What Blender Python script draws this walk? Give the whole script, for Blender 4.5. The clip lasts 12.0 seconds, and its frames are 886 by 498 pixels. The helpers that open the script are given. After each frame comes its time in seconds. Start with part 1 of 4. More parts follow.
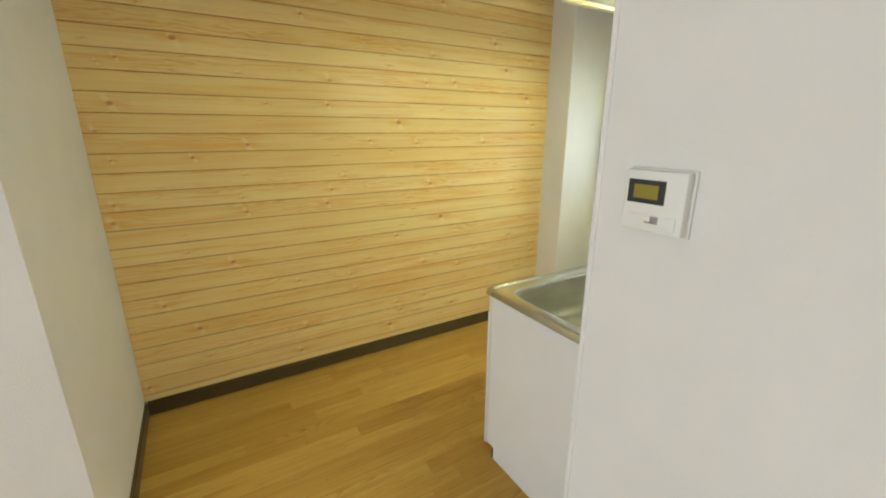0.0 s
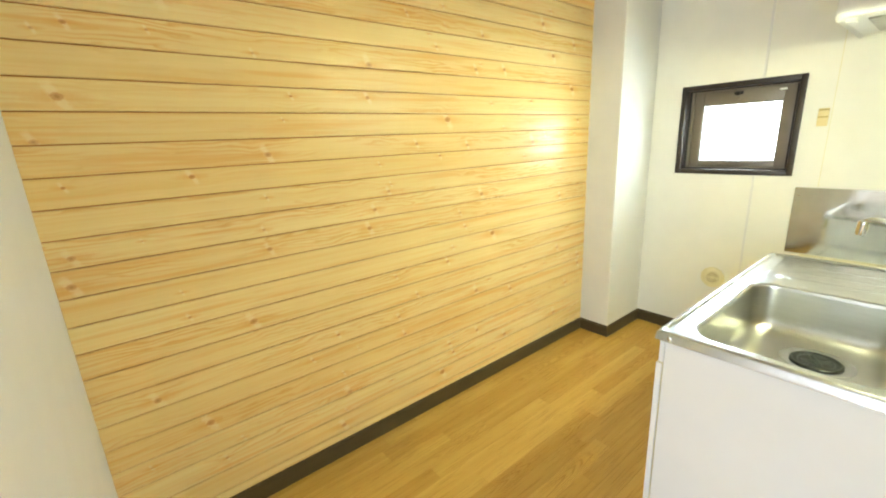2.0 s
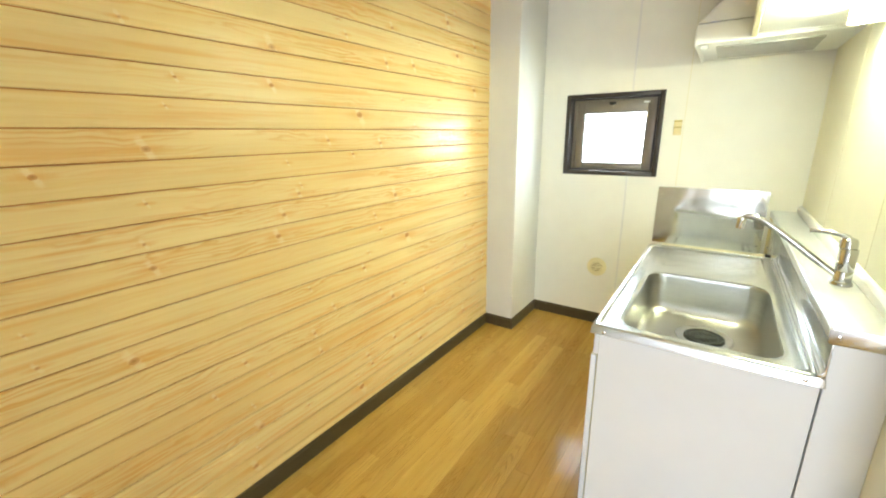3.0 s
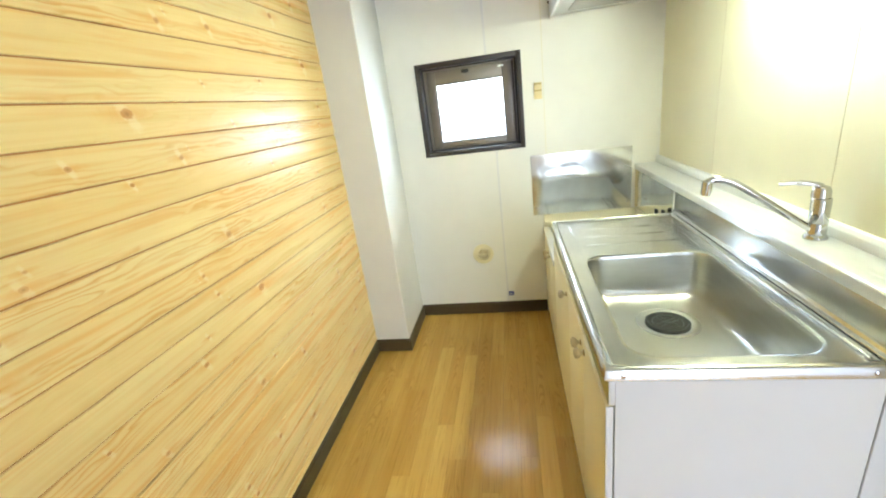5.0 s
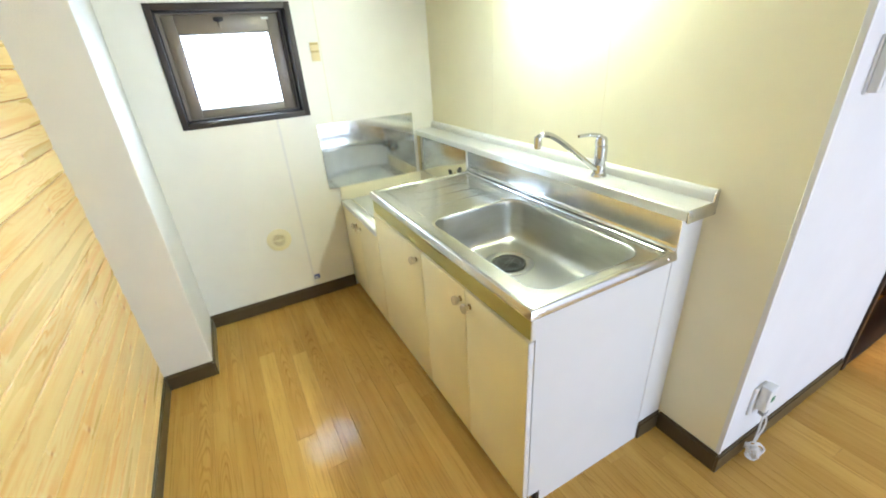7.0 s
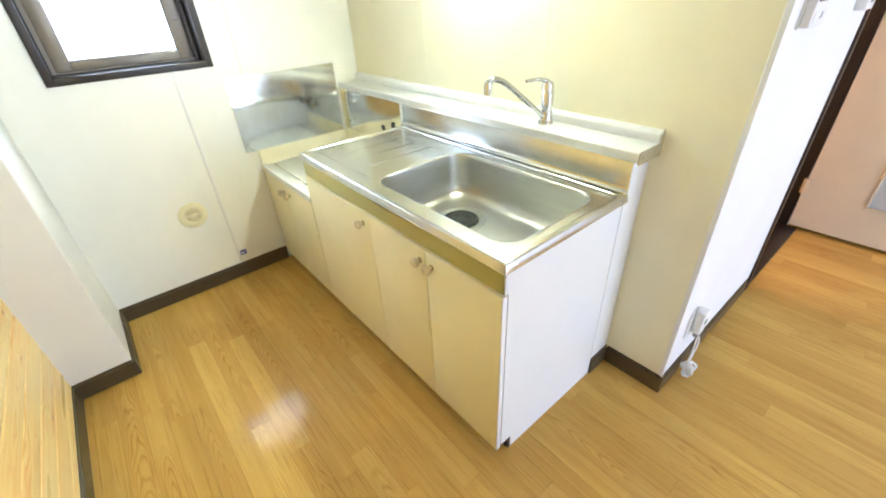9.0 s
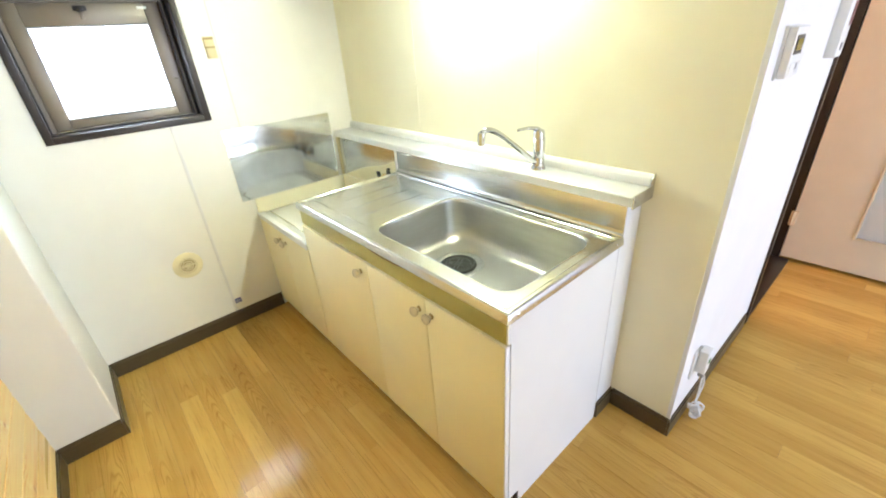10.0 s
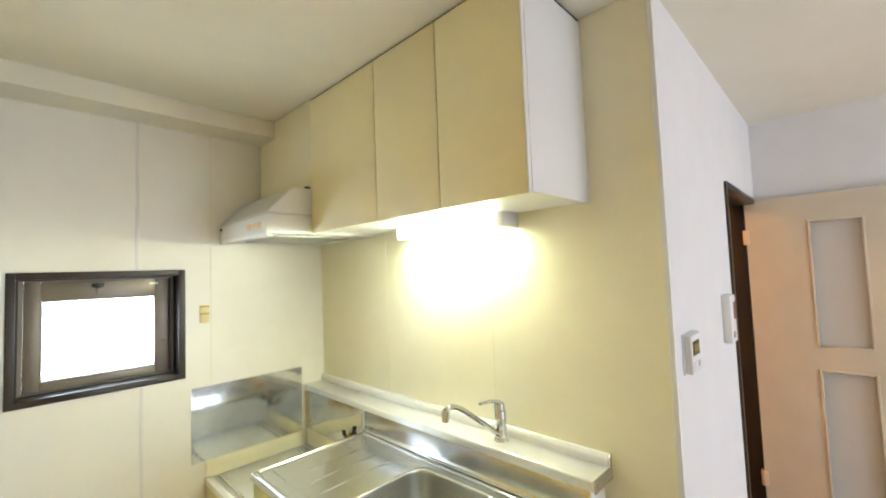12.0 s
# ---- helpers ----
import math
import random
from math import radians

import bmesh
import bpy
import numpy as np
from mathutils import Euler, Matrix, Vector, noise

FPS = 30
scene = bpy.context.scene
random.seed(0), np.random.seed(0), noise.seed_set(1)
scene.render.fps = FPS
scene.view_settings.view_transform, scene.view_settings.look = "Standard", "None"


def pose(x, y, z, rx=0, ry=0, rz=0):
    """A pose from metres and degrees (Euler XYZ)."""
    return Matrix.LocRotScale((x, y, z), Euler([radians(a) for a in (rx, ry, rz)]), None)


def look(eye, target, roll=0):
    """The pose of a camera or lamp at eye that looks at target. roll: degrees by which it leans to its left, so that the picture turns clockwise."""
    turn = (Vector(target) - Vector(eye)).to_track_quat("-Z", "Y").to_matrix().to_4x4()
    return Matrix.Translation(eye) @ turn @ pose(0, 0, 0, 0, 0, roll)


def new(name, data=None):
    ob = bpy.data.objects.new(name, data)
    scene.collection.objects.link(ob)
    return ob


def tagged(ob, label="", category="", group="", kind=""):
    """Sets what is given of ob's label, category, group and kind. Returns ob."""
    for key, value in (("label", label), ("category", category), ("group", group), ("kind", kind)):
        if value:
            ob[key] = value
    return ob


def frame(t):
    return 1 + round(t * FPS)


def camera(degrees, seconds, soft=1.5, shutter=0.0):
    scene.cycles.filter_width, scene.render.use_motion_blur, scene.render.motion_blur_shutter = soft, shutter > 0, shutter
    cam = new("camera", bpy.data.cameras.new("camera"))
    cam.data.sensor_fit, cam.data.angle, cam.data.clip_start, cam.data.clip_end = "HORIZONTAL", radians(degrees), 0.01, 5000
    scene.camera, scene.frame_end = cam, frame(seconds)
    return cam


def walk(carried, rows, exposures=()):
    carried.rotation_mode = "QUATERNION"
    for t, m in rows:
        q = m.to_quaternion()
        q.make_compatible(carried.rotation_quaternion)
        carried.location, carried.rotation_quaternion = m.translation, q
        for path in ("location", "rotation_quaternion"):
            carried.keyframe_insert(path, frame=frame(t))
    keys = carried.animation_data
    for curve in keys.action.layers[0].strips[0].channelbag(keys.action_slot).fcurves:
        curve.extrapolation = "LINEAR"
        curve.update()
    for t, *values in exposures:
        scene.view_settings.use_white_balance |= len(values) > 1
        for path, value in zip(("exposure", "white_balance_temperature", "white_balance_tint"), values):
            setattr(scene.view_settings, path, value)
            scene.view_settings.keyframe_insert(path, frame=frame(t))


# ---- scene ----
cam = camera(94.6, 12.0, soft=1.95)
PATH = [
    (0, (-0.98, -1.263, 1.433), (0.007, 0.386, 0.879), 0.1),
    (0.5, (-1.077, -1.049, 1.386), (-0.189, 0.671, 0.88), -2.9),
    (1, (-1.102, -0.827, 1.368), (-0.255, 0.915, 0.868), -2.5),
    (1.5, (-1.114, -0.631, 1.382), (-0.166, 1.051, 0.862), -2.8),
    (2, (-1.196, -0.477, 1.385), (0.01, 1.035, 0.875), -2.6),
    (2.5, (-1.27, -0.361, 1.41), (0.174, 0.921, 0.891), -2.7),
    (3, (-1.246, -0.275, 1.392), (0.346, 0.81, 0.856), -0.8),
    (3.5, (-1.164, -0.173, 1.404), (0.54, 0.759, 0.924), -2.0),
    (5.5, (-0.724, 0.28, 1.404), (1.134, 0.328, 0.664), -5.2),
    (6, (-0.671, 0.388, 1.408), (1.144, 0.052, 0.636), -0.9),
    (6.5, (-0.627, 0.518, 1.395), (1.088, -0.109, 0.58), -2.0),
    (7, (-0.644, 0.558, 1.4), (0.953, -0.259, 0.516), -3.9),
    (7.5, (-0.658, 0.579, 1.386), (0.815, -0.351, 0.404), -3.0),
    (9.5, (-0.505, 0.613, 1.363), (0.797, -0.469, 0.299), -3.7),
    (10, (-0.506, 0.606, 1.397), (0.85, -0.539, 0.476), -4.1),
    (10.5, (-0.53, 0.615, 1.481), (0.899, -0.679, 0.947), -2.4),
    (11, (-0.562, 0.622, 1.545), (0.885, -0.751, 1.396), -0.9),
    (11.5, (-0.591, 0.66, 1.601), (0.806, -0.765, 1.742), -2.1),
    (12, (-0.593, 0.656, 1.588), (0.796, -0.779, 1.698), -2.2),
]
EXPOSURES = [
    (0.0, 0.14, 6600, 1), (0.5, 0.37, 6750, 1), (1.0, 0.68, 6650, 1), (1.5, 0.80, 6500, 1), (2.5, 0.87, 6200, 3), (3.5, 0.85, 6000, 4), (5.5, 0.73, 5520, 7),
    (7.5, 0.89, 5400, 9), (9.5, 1.11, 5420, 10), (10.0, 1.09, 5600, 10), (11.0, 0.68, 5900, 10), (12.0, 0.52, 6000, 9),
]
walk(cam, [(t, look(eye, target, roll)) for t, eye, target, roll in PATH], EXPOSURES)

# world and large lights
world = bpy.data.worlds.new("world")
scene.world = world
world.use_nodes = True
wn, wl = world.node_tree.nodes, world.node_tree.links
sky = wn.new("ShaderNodeTexSky")
sky.sky_type, sky.sun_disc, sky.sun_elevation, sky.sun_rotation = "NISHITA", False, radians(40), radians(200)
wl.new(sky.outputs[0], wn["Background"].inputs[0])
wn["Background"].inputs[1].default_value = 0.1


def area_lamp(name, eye, target, sx, sy, power, color):
    data = bpy.data.lights.new(name, "AREA")
    data.shape, data.size, data.size_y, data.energy, data.color = "RECTANGLE", sx, sy, power, color
    ob = new(name, data)
    ob.matrix_world = look(eye, target)
    return ob


# daylight that comes in through the glass door of the living room, and the small kitchen window
area_lamp("daylight_living", (-4.08, -1.25, 1.05), (-1.0, -1.25, 1.0), 1.7, 1.9, 52, (0.845, 0.88, 1.0))
area_lamp("daylight_kitchen", (1.940, 0.393, 1.38), (0, 0.393, 1.2), 0.46, 0.38, 4.8, (0.80, 0.90, 1.0))

# ---- plan, in metres ----
WX, PY, SY, EX, LX, LY = 1.762, 1.084, -0.667, -0.230, -1.372, 0.088
CEIL, FARY, WESTX = 2.435, -2.53, -4.0
SINK, TOP, STOVE = 1.163, 0.811, 0.604
COLX, COLY = 1.318, 0.873


# ---- materials ----
def mat(name, color, rough=0.5, metal=0.0, var=0.06, scale=6.0, bump=0.02, bscale=120.0, stretch=(1, 1, 1), rand=0.0, coat=0.0, rvar=0.05):
    """A painted or natural surface with variation at two scales."""
    m = bpy.data.materials.new(name)
    m.use_nodes = True
    n, l = m.node_tree.nodes, m.node_tree.links
    b = n["Principled BSDF"]
    b.inputs["Metallic"].default_value = metal
    b.inputs["Coat Weight"].default_value = coat
    tc = n.new("ShaderNodeTexCoord")
    mp = n.new("ShaderNodeMapping")
    mp.inputs["Scale"].default_value = stretch
    l.new(tc.outputs["Object"], mp.inputs[0])
    n1 = n.new("ShaderNodeTexNoise")
    n1.inputs["Scale"].default_value, n1.inputs["Detail"].default_value = scale, 4
    n2 = n.new("ShaderNodeTexNoise")
    n2.inputs["Scale"].default_value, n2.inputs["Detail"].default_value = bscale, 3
    l.new(mp.outputs[0], n1.inputs[0])
    l.new(mp.outputs[0], n2.inputs[0])
    ramp = n.new("ShaderNodeValToRGB")
    c = color
    ramp.color_ramp.elements[0].position, ramp.color_ramp.elements[1].position = 0.3, 0.7
    ramp.color_ramp.elements[0].color = (c[0] * (1 - var), c[1] * (1 - var * 1.1), c[2] * (1 - var * 1.3), 1)
    ramp.color_ramp.elements[1].color = (min(1, c[0] * (1 + var)), min(1, c[1] * (1 + var)), min(1, c[2] * (1 + var)), 1)
    l.new(n1.outputs[0], ramp.inputs[0])
    out = ramp.outputs[0]
    if rand:
        info = n.new("ShaderNodeObjectInfo")
        mr = n.new("ShaderNodeMapRange")
        mr.inputs[3].default_value, mr.inputs[4].default_value = 1 - rand, 1 + rand
        l.new(info.outputs["Random"], mr.inputs[0])
        hs = n.new("ShaderNodeHueSaturation")
        l.new(mr.outputs[0], hs.inputs["Value"])
        l.new(out, hs.inputs["Color"])
        out = hs.outputs[0]
    l.new(out, b.inputs["Base Color"])
    rr = n.new("ShaderNodeMapRange")
    rr.inputs[3].default_value, rr.inputs[4].default_value = max(0.02, rough - rvar), rough + rvar
    l.new(n1.outputs[0], rr.inputs[0])
    l.new(rr.outputs[0], b.inputs["Roughness"])
    if bump:
        bp = n.new("ShaderNodeBump")
        bp.inputs["Strength"].default_value, bp.inputs["Distance"].default_value = bump, 0.01
        l.new(n2.outputs[0], bp.inputs["Height"])
        l.new(bp.outputs[0], b.inputs["Normal"])
    return m


M_WHITE = mat("white_wallpaper", (0.765, 0.755, 0.745), 0.75, var=0.02, bump=0.15, bscale=260)
M_PANEL = mat("cream_kitchen_panel", (0.86, 0.82, 0.60), 0.36, var=0.02, bump=0.02, bscale=90)
M_PANEL_PALE = mat("pale_kitchen_panel", (0.86, 0.845, 0.785), 0.34, var=0.02, bump=0.02, bscale=90)
M_CEIL = mat("ceiling_paper", (0.82, 0.80, 0.70), 0.85, var=0.02, bump=0.15, bscale=200)
M_BASE = mat("dark_brown_baseboard", (0.078, 0.057, 0.028), 0.30, var=0.06, scale=12, bump=0, stretch=(1, 1, 6), rvar=0.02)


class Graph:
    """Short ways to add nodes to one material."""

    def __init__(self, name):
        self.mat = bpy.data.materials.new(name)
        self.mat.use_nodes = True
        self.n, self.l = self.mat.node_tree.nodes, self.mat.node_tree.links
        self.b = self.n["Principled BSDF"]

    def calc(self, op, *args):
        t = self.n.new("ShaderNodeMath")
        t.operation = op
        for i, v in enumerate(args):
            if isinstance(v, (int, float)):
                t.inputs[i].default_value = v
            else:
                self.l.new(v, t.inputs[i])
        return t.outputs[0]

    def total(self, *args):
        out = args[0]
        for a in args[1:]:
            out = self.calc("ADD", out, a)
        return out

    def mul(self, *args):
        out = args[0]
        for a in args[1:]:
            out = self.calc("MULTIPLY", out, a)
        return out

    def ramp(self, value, *rows):
        r = self.n.new("ShaderNodeValToRGB")
        while len(r.color_ramp.elements) < len(rows):
            r.color_ramp.elements.new(0.5)
        for e, (p, c) in zip(r.color_ramp.elements, rows):
            e.position, e.color = p, (c, c, c, 1)
        self.l.new(value, r.inputs[0])
        return r.outputs[0]

    def mix(self, fac, a, b2):
        t = self.n.new("ShaderNodeMix")
        t.data_type = "RGBA"
        self.l.new(fac, t.inputs["Factor"])
        for key, v in (("A", a), ("B", b2)):
            sock = [q for q in t.inputs if q.name == key and q.type == "RGBA"][0]
            if isinstance(v, tuple):
                sock.default_value = (*v, 1)
            else:
                self.l.new(v, sock)
        return [o for o in t.outputs if o.type == "RGBA"][0]

    def noise(self, vector, stretch, detail=2, distortion=0.0):
        mp = self.n.new("ShaderNodeMapping")
        mp.inputs["Scale"].default_value = stretch
        self.l.new(vector, mp.inputs[0])
        t = self.n.new("ShaderNodeTexNoise")
        t.inputs["Scale"].default_value, t.inputs["Detail"].default_value, t.inputs["Distortion"].default_value = 1.0, detail, distortion
        self.l.new(mp.outputs[0], t.inputs[0])
        return t.outputs[0]

    def start(self):
        """Object coordinates, shifted for each piece, and three random values of the piece."""
        tc, info, wn1 = self.n.new("ShaderNodeTexCoord"), self.n.new("ShaderNodeObjectInfo"), self.n.new("ShaderNodeTexWhiteNoise")
        wn1.noise_dimensions = "1D"
        self.l.new(info.outputs["Random"], wn1.inputs["W"])
        sep = self.n.new("ShaderNodeSeparateColor")
        self.l.new(wn1.outputs["Color"], sep.inputs[0])
        shift, add, ax = self.n.new("ShaderNodeVectorMath"), self.n.new("ShaderNodeVectorMath"), self.n.new("ShaderNodeSeparateXYZ")
        shift.operation = "SCALE"
        shift.inputs[0].default_value = (37.0, 53.0, 91.0)
        self.l.new(info.outputs["Random"], shift.inputs["Scale"])
        self.l.new(tc.outputs["Object"], add.inputs[0])
        self.l.new(shift.outputs[0], add.inputs[1])
        self.l.new(tc.outputs["Object"], ax.inputs[0])
        return add.outputs[0], ax.outputs, sep.outputs, info.outputs["Random"]

    def finish(self, col, rough_lo, rough_hi, rough_by, height, bump, spec):
        self.l.new(col, self.b.inputs["Base Color"])
        mr = self.n.new("ShaderNodeMapRange")
        mr.inputs[3].default_value, mr.inputs[4].default_value = rough_lo, rough_hi
        self.l.new(rough_by, mr.inputs[0])
        self.l.new(mr.outputs[0], self.b.inputs["Roughness"])
        bp = self.n.new("ShaderNodeBump")
        bp.inputs["Strength"].default_value, bp.inputs["Distance"].default_value = bump, 0.004
        self.l.new(height, bp.inputs["Height"])
        self.l.new(bp.outputs[0], self.b.inputs["Normal"])
        self.b.inputs["Specular IOR Level"].default_value = spec
        return self.mat


def knotty_pine():
    """Varnished pine board: length along x, width along z. Some boards show the heart figure, knots have flames and pale flares."""
    g = Graph("knotty_pine")
    vec, ax, rnd, seed = g.start()
    x, z = ax["X"], ax["Z"]
    straight = g.noise(vec, (0.7, 30, 75), 3)
    broad = g.noise(vec, (1.1, 8, 16), 2)
    tone = g.total(g.mul(rnd[0], 0.62), g.mul(g.ramp(broad, (0.3, 0.0), (0.72, 1.0)), 0.38))
    col = g.mix(tone, (0.920, 0.755, 0.395), (0.865, 0.630, 0.265))
    col = g.mix(g.mul(g.ramp(straight, (0.42, 0.0), (0.72, 1.0)), 0.40), col, (0.82, 0.56, 0.20))
    # heart figure: nested wavering rings about a wandering line
    wander = g.mul(g.calc("SUBTRACT", g.noise(vec, (1.4, 0.0, 0.0), 2), 0.5), 0.09)
    dist = g.calc("ABSOLUTE", g.calc("ADD", z, wander))
    rings = g.calc("FRACT", g.mul(g.total(dist, g.mul(g.noise(vec, (5.5, 10, 26), 2, 0.4), 0.055)), 62.0))
    heart = g.mul(g.ramp(rings, (0.0, 0.15), (0.45, 0.0), (0.86, 1.0), (1.0, 0.15)), g.ramp(g.noise(vec, (2.2, 0, 14), 2), (0.40, 0.0), (0.60, 1.0)))
    strong = g.ramp(rnd[1], (0.52, 0.25), (0.62, 1.0))
    col = g.mix(g.mul(heart, strong, 0.80), col, (0.76, 0.40, 0.11))
    # reddish streaks
    streak = g.ramp(g.noise(vec, (1.5, 20, 40), 2), (0.53, 0.0), (0.70, 1.0))
    col = g.mix(g.mul(streak, 0.62), col, (0.82, 0.45, 0.135))
    wob = g.mul(g.calc("SUBTRACT", g.noise(vec, (90, 90, 90), 1), 0.5), 0.9)
    for cells, share, small, more, strength in ((2.1, 0.36, 0.0045, 0.0085, 0.85), (3.7, 0.74, 0.0022, 0.0030, 0.65)):
        v = g.n.new("ShaderNodeTexVoronoi")
        v.voronoi_dimensions = "1D"
        v.inputs["Scale"].default_value = cells
        w = g.calc("ADD", x, g.mul(seed, 61.0 + cells))
        g.l.new(w, v.inputs["W"])
        pick = g.n.new("ShaderNodeSeparateColor")
        g.l.new(v.outputs["Color"], pick.inputs[0])
        some = g.ramp(pick.outputs[0], (share, 0.0), (share + 0.02, 1.0))
        size = g.calc("MULTIPLY_ADD", pick.outputs[2], more, small)
        ox = g.calc("DIVIDE", g.calc("SUBTRACT", w, v.outputs["W"]), size)
        oz = g.calc("DIVIDE", g.calc("SUBTRACT", z, g.calc("MULTIPLY_ADD", pick.outputs[1], 0.070, -0.035)), size)

        def blob(sx, sz, wobble=0.0):
            d = g.calc("SQRT", g.calc("ADD", g.calc("POWER", g.mul(ox, sx), 2.0), g.calc("POWER", g.mul(oz, sz), 2.0)))
            return g.mul(g.calc("ADD", d, g.mul(wob, wobble)), 0.25)
        flame = g.ramp(blob(0.12, 0.55, 0.5), (0.03, 1.0), (0.25, 0.0))
        slant = g.calc("ADD", ox, g.mul(oz, 0.55))
        flare = g.mul(g.ramp(g.mul(g.calc("ABSOLUTE", g.calc("ADD", slant, g.mul(wob, 2.0))), 0.2), (0.12, 1.0), (0.34, 0.0)), g.ramp(blob(0.3, 0.28), (0.20, 1.0), (0.32, 0.0)))
        col = g.mix(g.mul(flame, some, 0.55), col, (0.80, 0.40, 0.10))
        col = g.mix(g.mul(flare, some, 0.45), col, (0.96, 0.84, 0.54))
        core = g.ramp(blob(0.75, 1.0, 0.6), (0.20, 1.0), (0.28, 0.0))
        col = g.mix(g.mul(core, some, g.calc("MULTIPLY_ADD", pick.outputs[1], 0.4, strength - 0.4)), col, (0.62, 0.245, 0.055))
        ringed = g.ramp(blob(0.75, 1.0, 0.6), (0.05, 0.5), (0.14, 0.0))
        col = g.mix(g.mul(ringed, some, strength), col, (0.40, 0.15, 0.04))
    return g.finish(col, 0.24, 0.33, broad, straight, 0.025, 0.24)


def oak_strip():
    """Glossy printed oak strip: length along x, width along y; straight pores, now and then nested cathedral arches."""
    g = Graph("honey_oak_strip")
    vec, ax, rnd, seed = g.start()
    x, y = ax["X"], ax["Y"]
    pores = g.noise(vec, (5.0, 210, 210), 4)
    grain = g.noise(vec, (1.1, 46, 46), 3)
    broad = g.noise(vec, (1.2, 9, 9), 2)
    tone = g.total(g.mul(rnd[0], 0.50), g.mul(g.ramp(broad, (0.3, 0.0), (0.7, 1.0)), 0.36), g.mul(g.ramp(grain, (0.35, 0.0), (0.7, 1.0)), 0.24))
    col = g.mix(tone, (0.660, 0.432, 0.112), (0.440, 0.260, 0.060))
    arch = g.total(g.calc("POWER", g.mul(y, 26.0), 2.0), g.mul(x, 1.9), g.mul(g.noise(vec, (2.0, 14, 14), 2), 1.5), g.mul(seed, 9.0))
    lines = g.ramp(g.calc("FRACT", g.mul(arch, 5.5)), (0.0, 0.1), (0.5, 0.0), (0.85, 1.0), (1.0, 0.1))
    where = g.mul(g.ramp(g.noise(vec, (2.2, 3, 3), 1), (0.46, 0.0), (0.60, 1.0)), g.ramp(rnd[1], (0.40, 0.15), (0.60, 1.0)))
    col = g.mix(g.mul(lines, where, 0.50), col, (0.27, 0.130, 0.030))
    dash = g.ramp(pores, (0.56, 0.0), (0.68, 1.0))
    col = g.mix(g.mul(dash, 0.42), col, (0.25, 0.120, 0.030))
    return g.finish(col, 0.10, 0.19, broad, pores, 0.02, 0.12)


M_PINE = knotty_pine()
M_GROOVE = mat("dark_pine_groove", (0.55, 0.245, 0.068), 0.7, var=0.2, scale=10)
M_FLOOR = oak_strip()
M_GAP = mat("floor_joint_shadow", (0.22, 0.12, 0.04), 0.6, var=0.2)
M_STEEL = mat("polished_worktop_steel", (0.645, 0.655, 0.65), 0.22, metal=1.0, var=0.04, scale=8, bump=0, bscale=300, stretch=(1, 8, 1), rvar=0.05)
M_BOWL = mat("brushed_bowl_steel", (0.58, 0.58, 0.55), 0.30, metal=1.0, var=0.05, scale=9, bump=0.01, bscale=200, stretch=(1, 1, 6), rvar=0.04)
M_LEDGE = mat("satin_steel", (0.84, 0.85, 0.86), 0.30, metal=0.55, var=0.03, scale=6, bump=0, bscale=260, stretch=(1, 8, 1))
M_MIRROR = mat("polished_stainless_steel", (0.72, 0.72, 0.67), 0.10, metal=1.0, var=0.10, scale=7, bump=0.03, bscale=11, rvar=0.09)
M_CHROME = mat("chrome", (0.56, 0.56, 0.56), 0.05, metal=1.0, var=0.02, bump=0, rvar=0.02)
M_DOOR = mat("cream_cabinet_door", (0.87, 0.80, 0.52), 0.48, var=0.02)
M_APRON = mat("olive_cream_apron", (0.45, 0.42, 0.15), 0.4, var=0.03)
M_SIDE = mat("white_melamine", (0.80, 0.80, 0.79), 0.35, var=0.015)
M_BRONZE = mat("bronze_aluminium", (0.036, 0.028, 0.024), 0.42, metal=0.2, var=0.1)
M_SASH = mat("brown_aluminium_sash", (0.215, 0.185, 0.15), 0.38, metal=0.3, var=0.08)
M_PLASTIC = mat("white_plastic", (0.78, 0.78, 0.76), 0.4, var=0.02)
M_IVORY = mat("ivory_plastic", (0.86, 0.79, 0.52), 0.45, var=0.03)
# rubber and black parts; also the painted shade of the cabinet and window gaps
M_BLACK = mat("black_rubber_and_gap_shade", (0.012, 0.012, 0.012), 0.45, var=0.2)
M_WALNUT = mat("dark_walnut", (0.020, 0.012, 0.008), 0.35, var=0.3, scale=8, stretch=(10, 10, 1))
M_LEAF = mat("pale_door_leaf", (0.62, 0.56, 0.44), 0.4, var=0.03)


def glow(name, color, strength):
    m = bpy.data.materials.new(name)
    m.use_nodes = True
    b = m.node_tree.nodes["Principled BSDF"]
    b.inputs["Base Color"].default_value = (*color, 1)
    b.inputs["Emission Color"].default_value, b.inputs["Emission Strength"].default_value = (*color, 1), strength
    return m


M_TUBE = glow("lamp_diffuser", (0.985, 0.98, 0.65), 75)
M_BEAD = mat("cream_corner_bead", (0.70, 0.62, 0.36), 0.45, var=0.04)
M_STRIP = mat("cream_plastic_upstand", (0.80, 0.75, 0.55), 0.4, var=0.03)
M_JOINT = mat("grey_joint_strip", (0.78, 0.77, 0.76), 0.3, var=0.03)
M_KNOB = mat("pearly_cream_knob", (0.74, 0.66, 0.46), 0.22, var=0.05, coat=0.4)
M_BRASS = mat("aged_brass", (0.42, 0.31, 0.14), 0.35, metal=1.0, var=0.1)
M_SCREEN = mat("dark_display", (0.03, 0.03, 0.028), 0.15, var=0.1)
M_OLIVE = mat("olive_liquid_crystal", (0.26, 0.22, 0.025), 0.25, var=0.1)
M_GREY = mat("grey_plastic", (0.30, 0.30, 0.30), 0.45, var=0.05)
M_GREEN = mat("green_plastic", (0.05, 0.22, 0.08), 0.4, var=0.05)
M_BLUE = mat("blue_sticker", (0.03, 0.06, 0.34), 0.5, var=0.1)
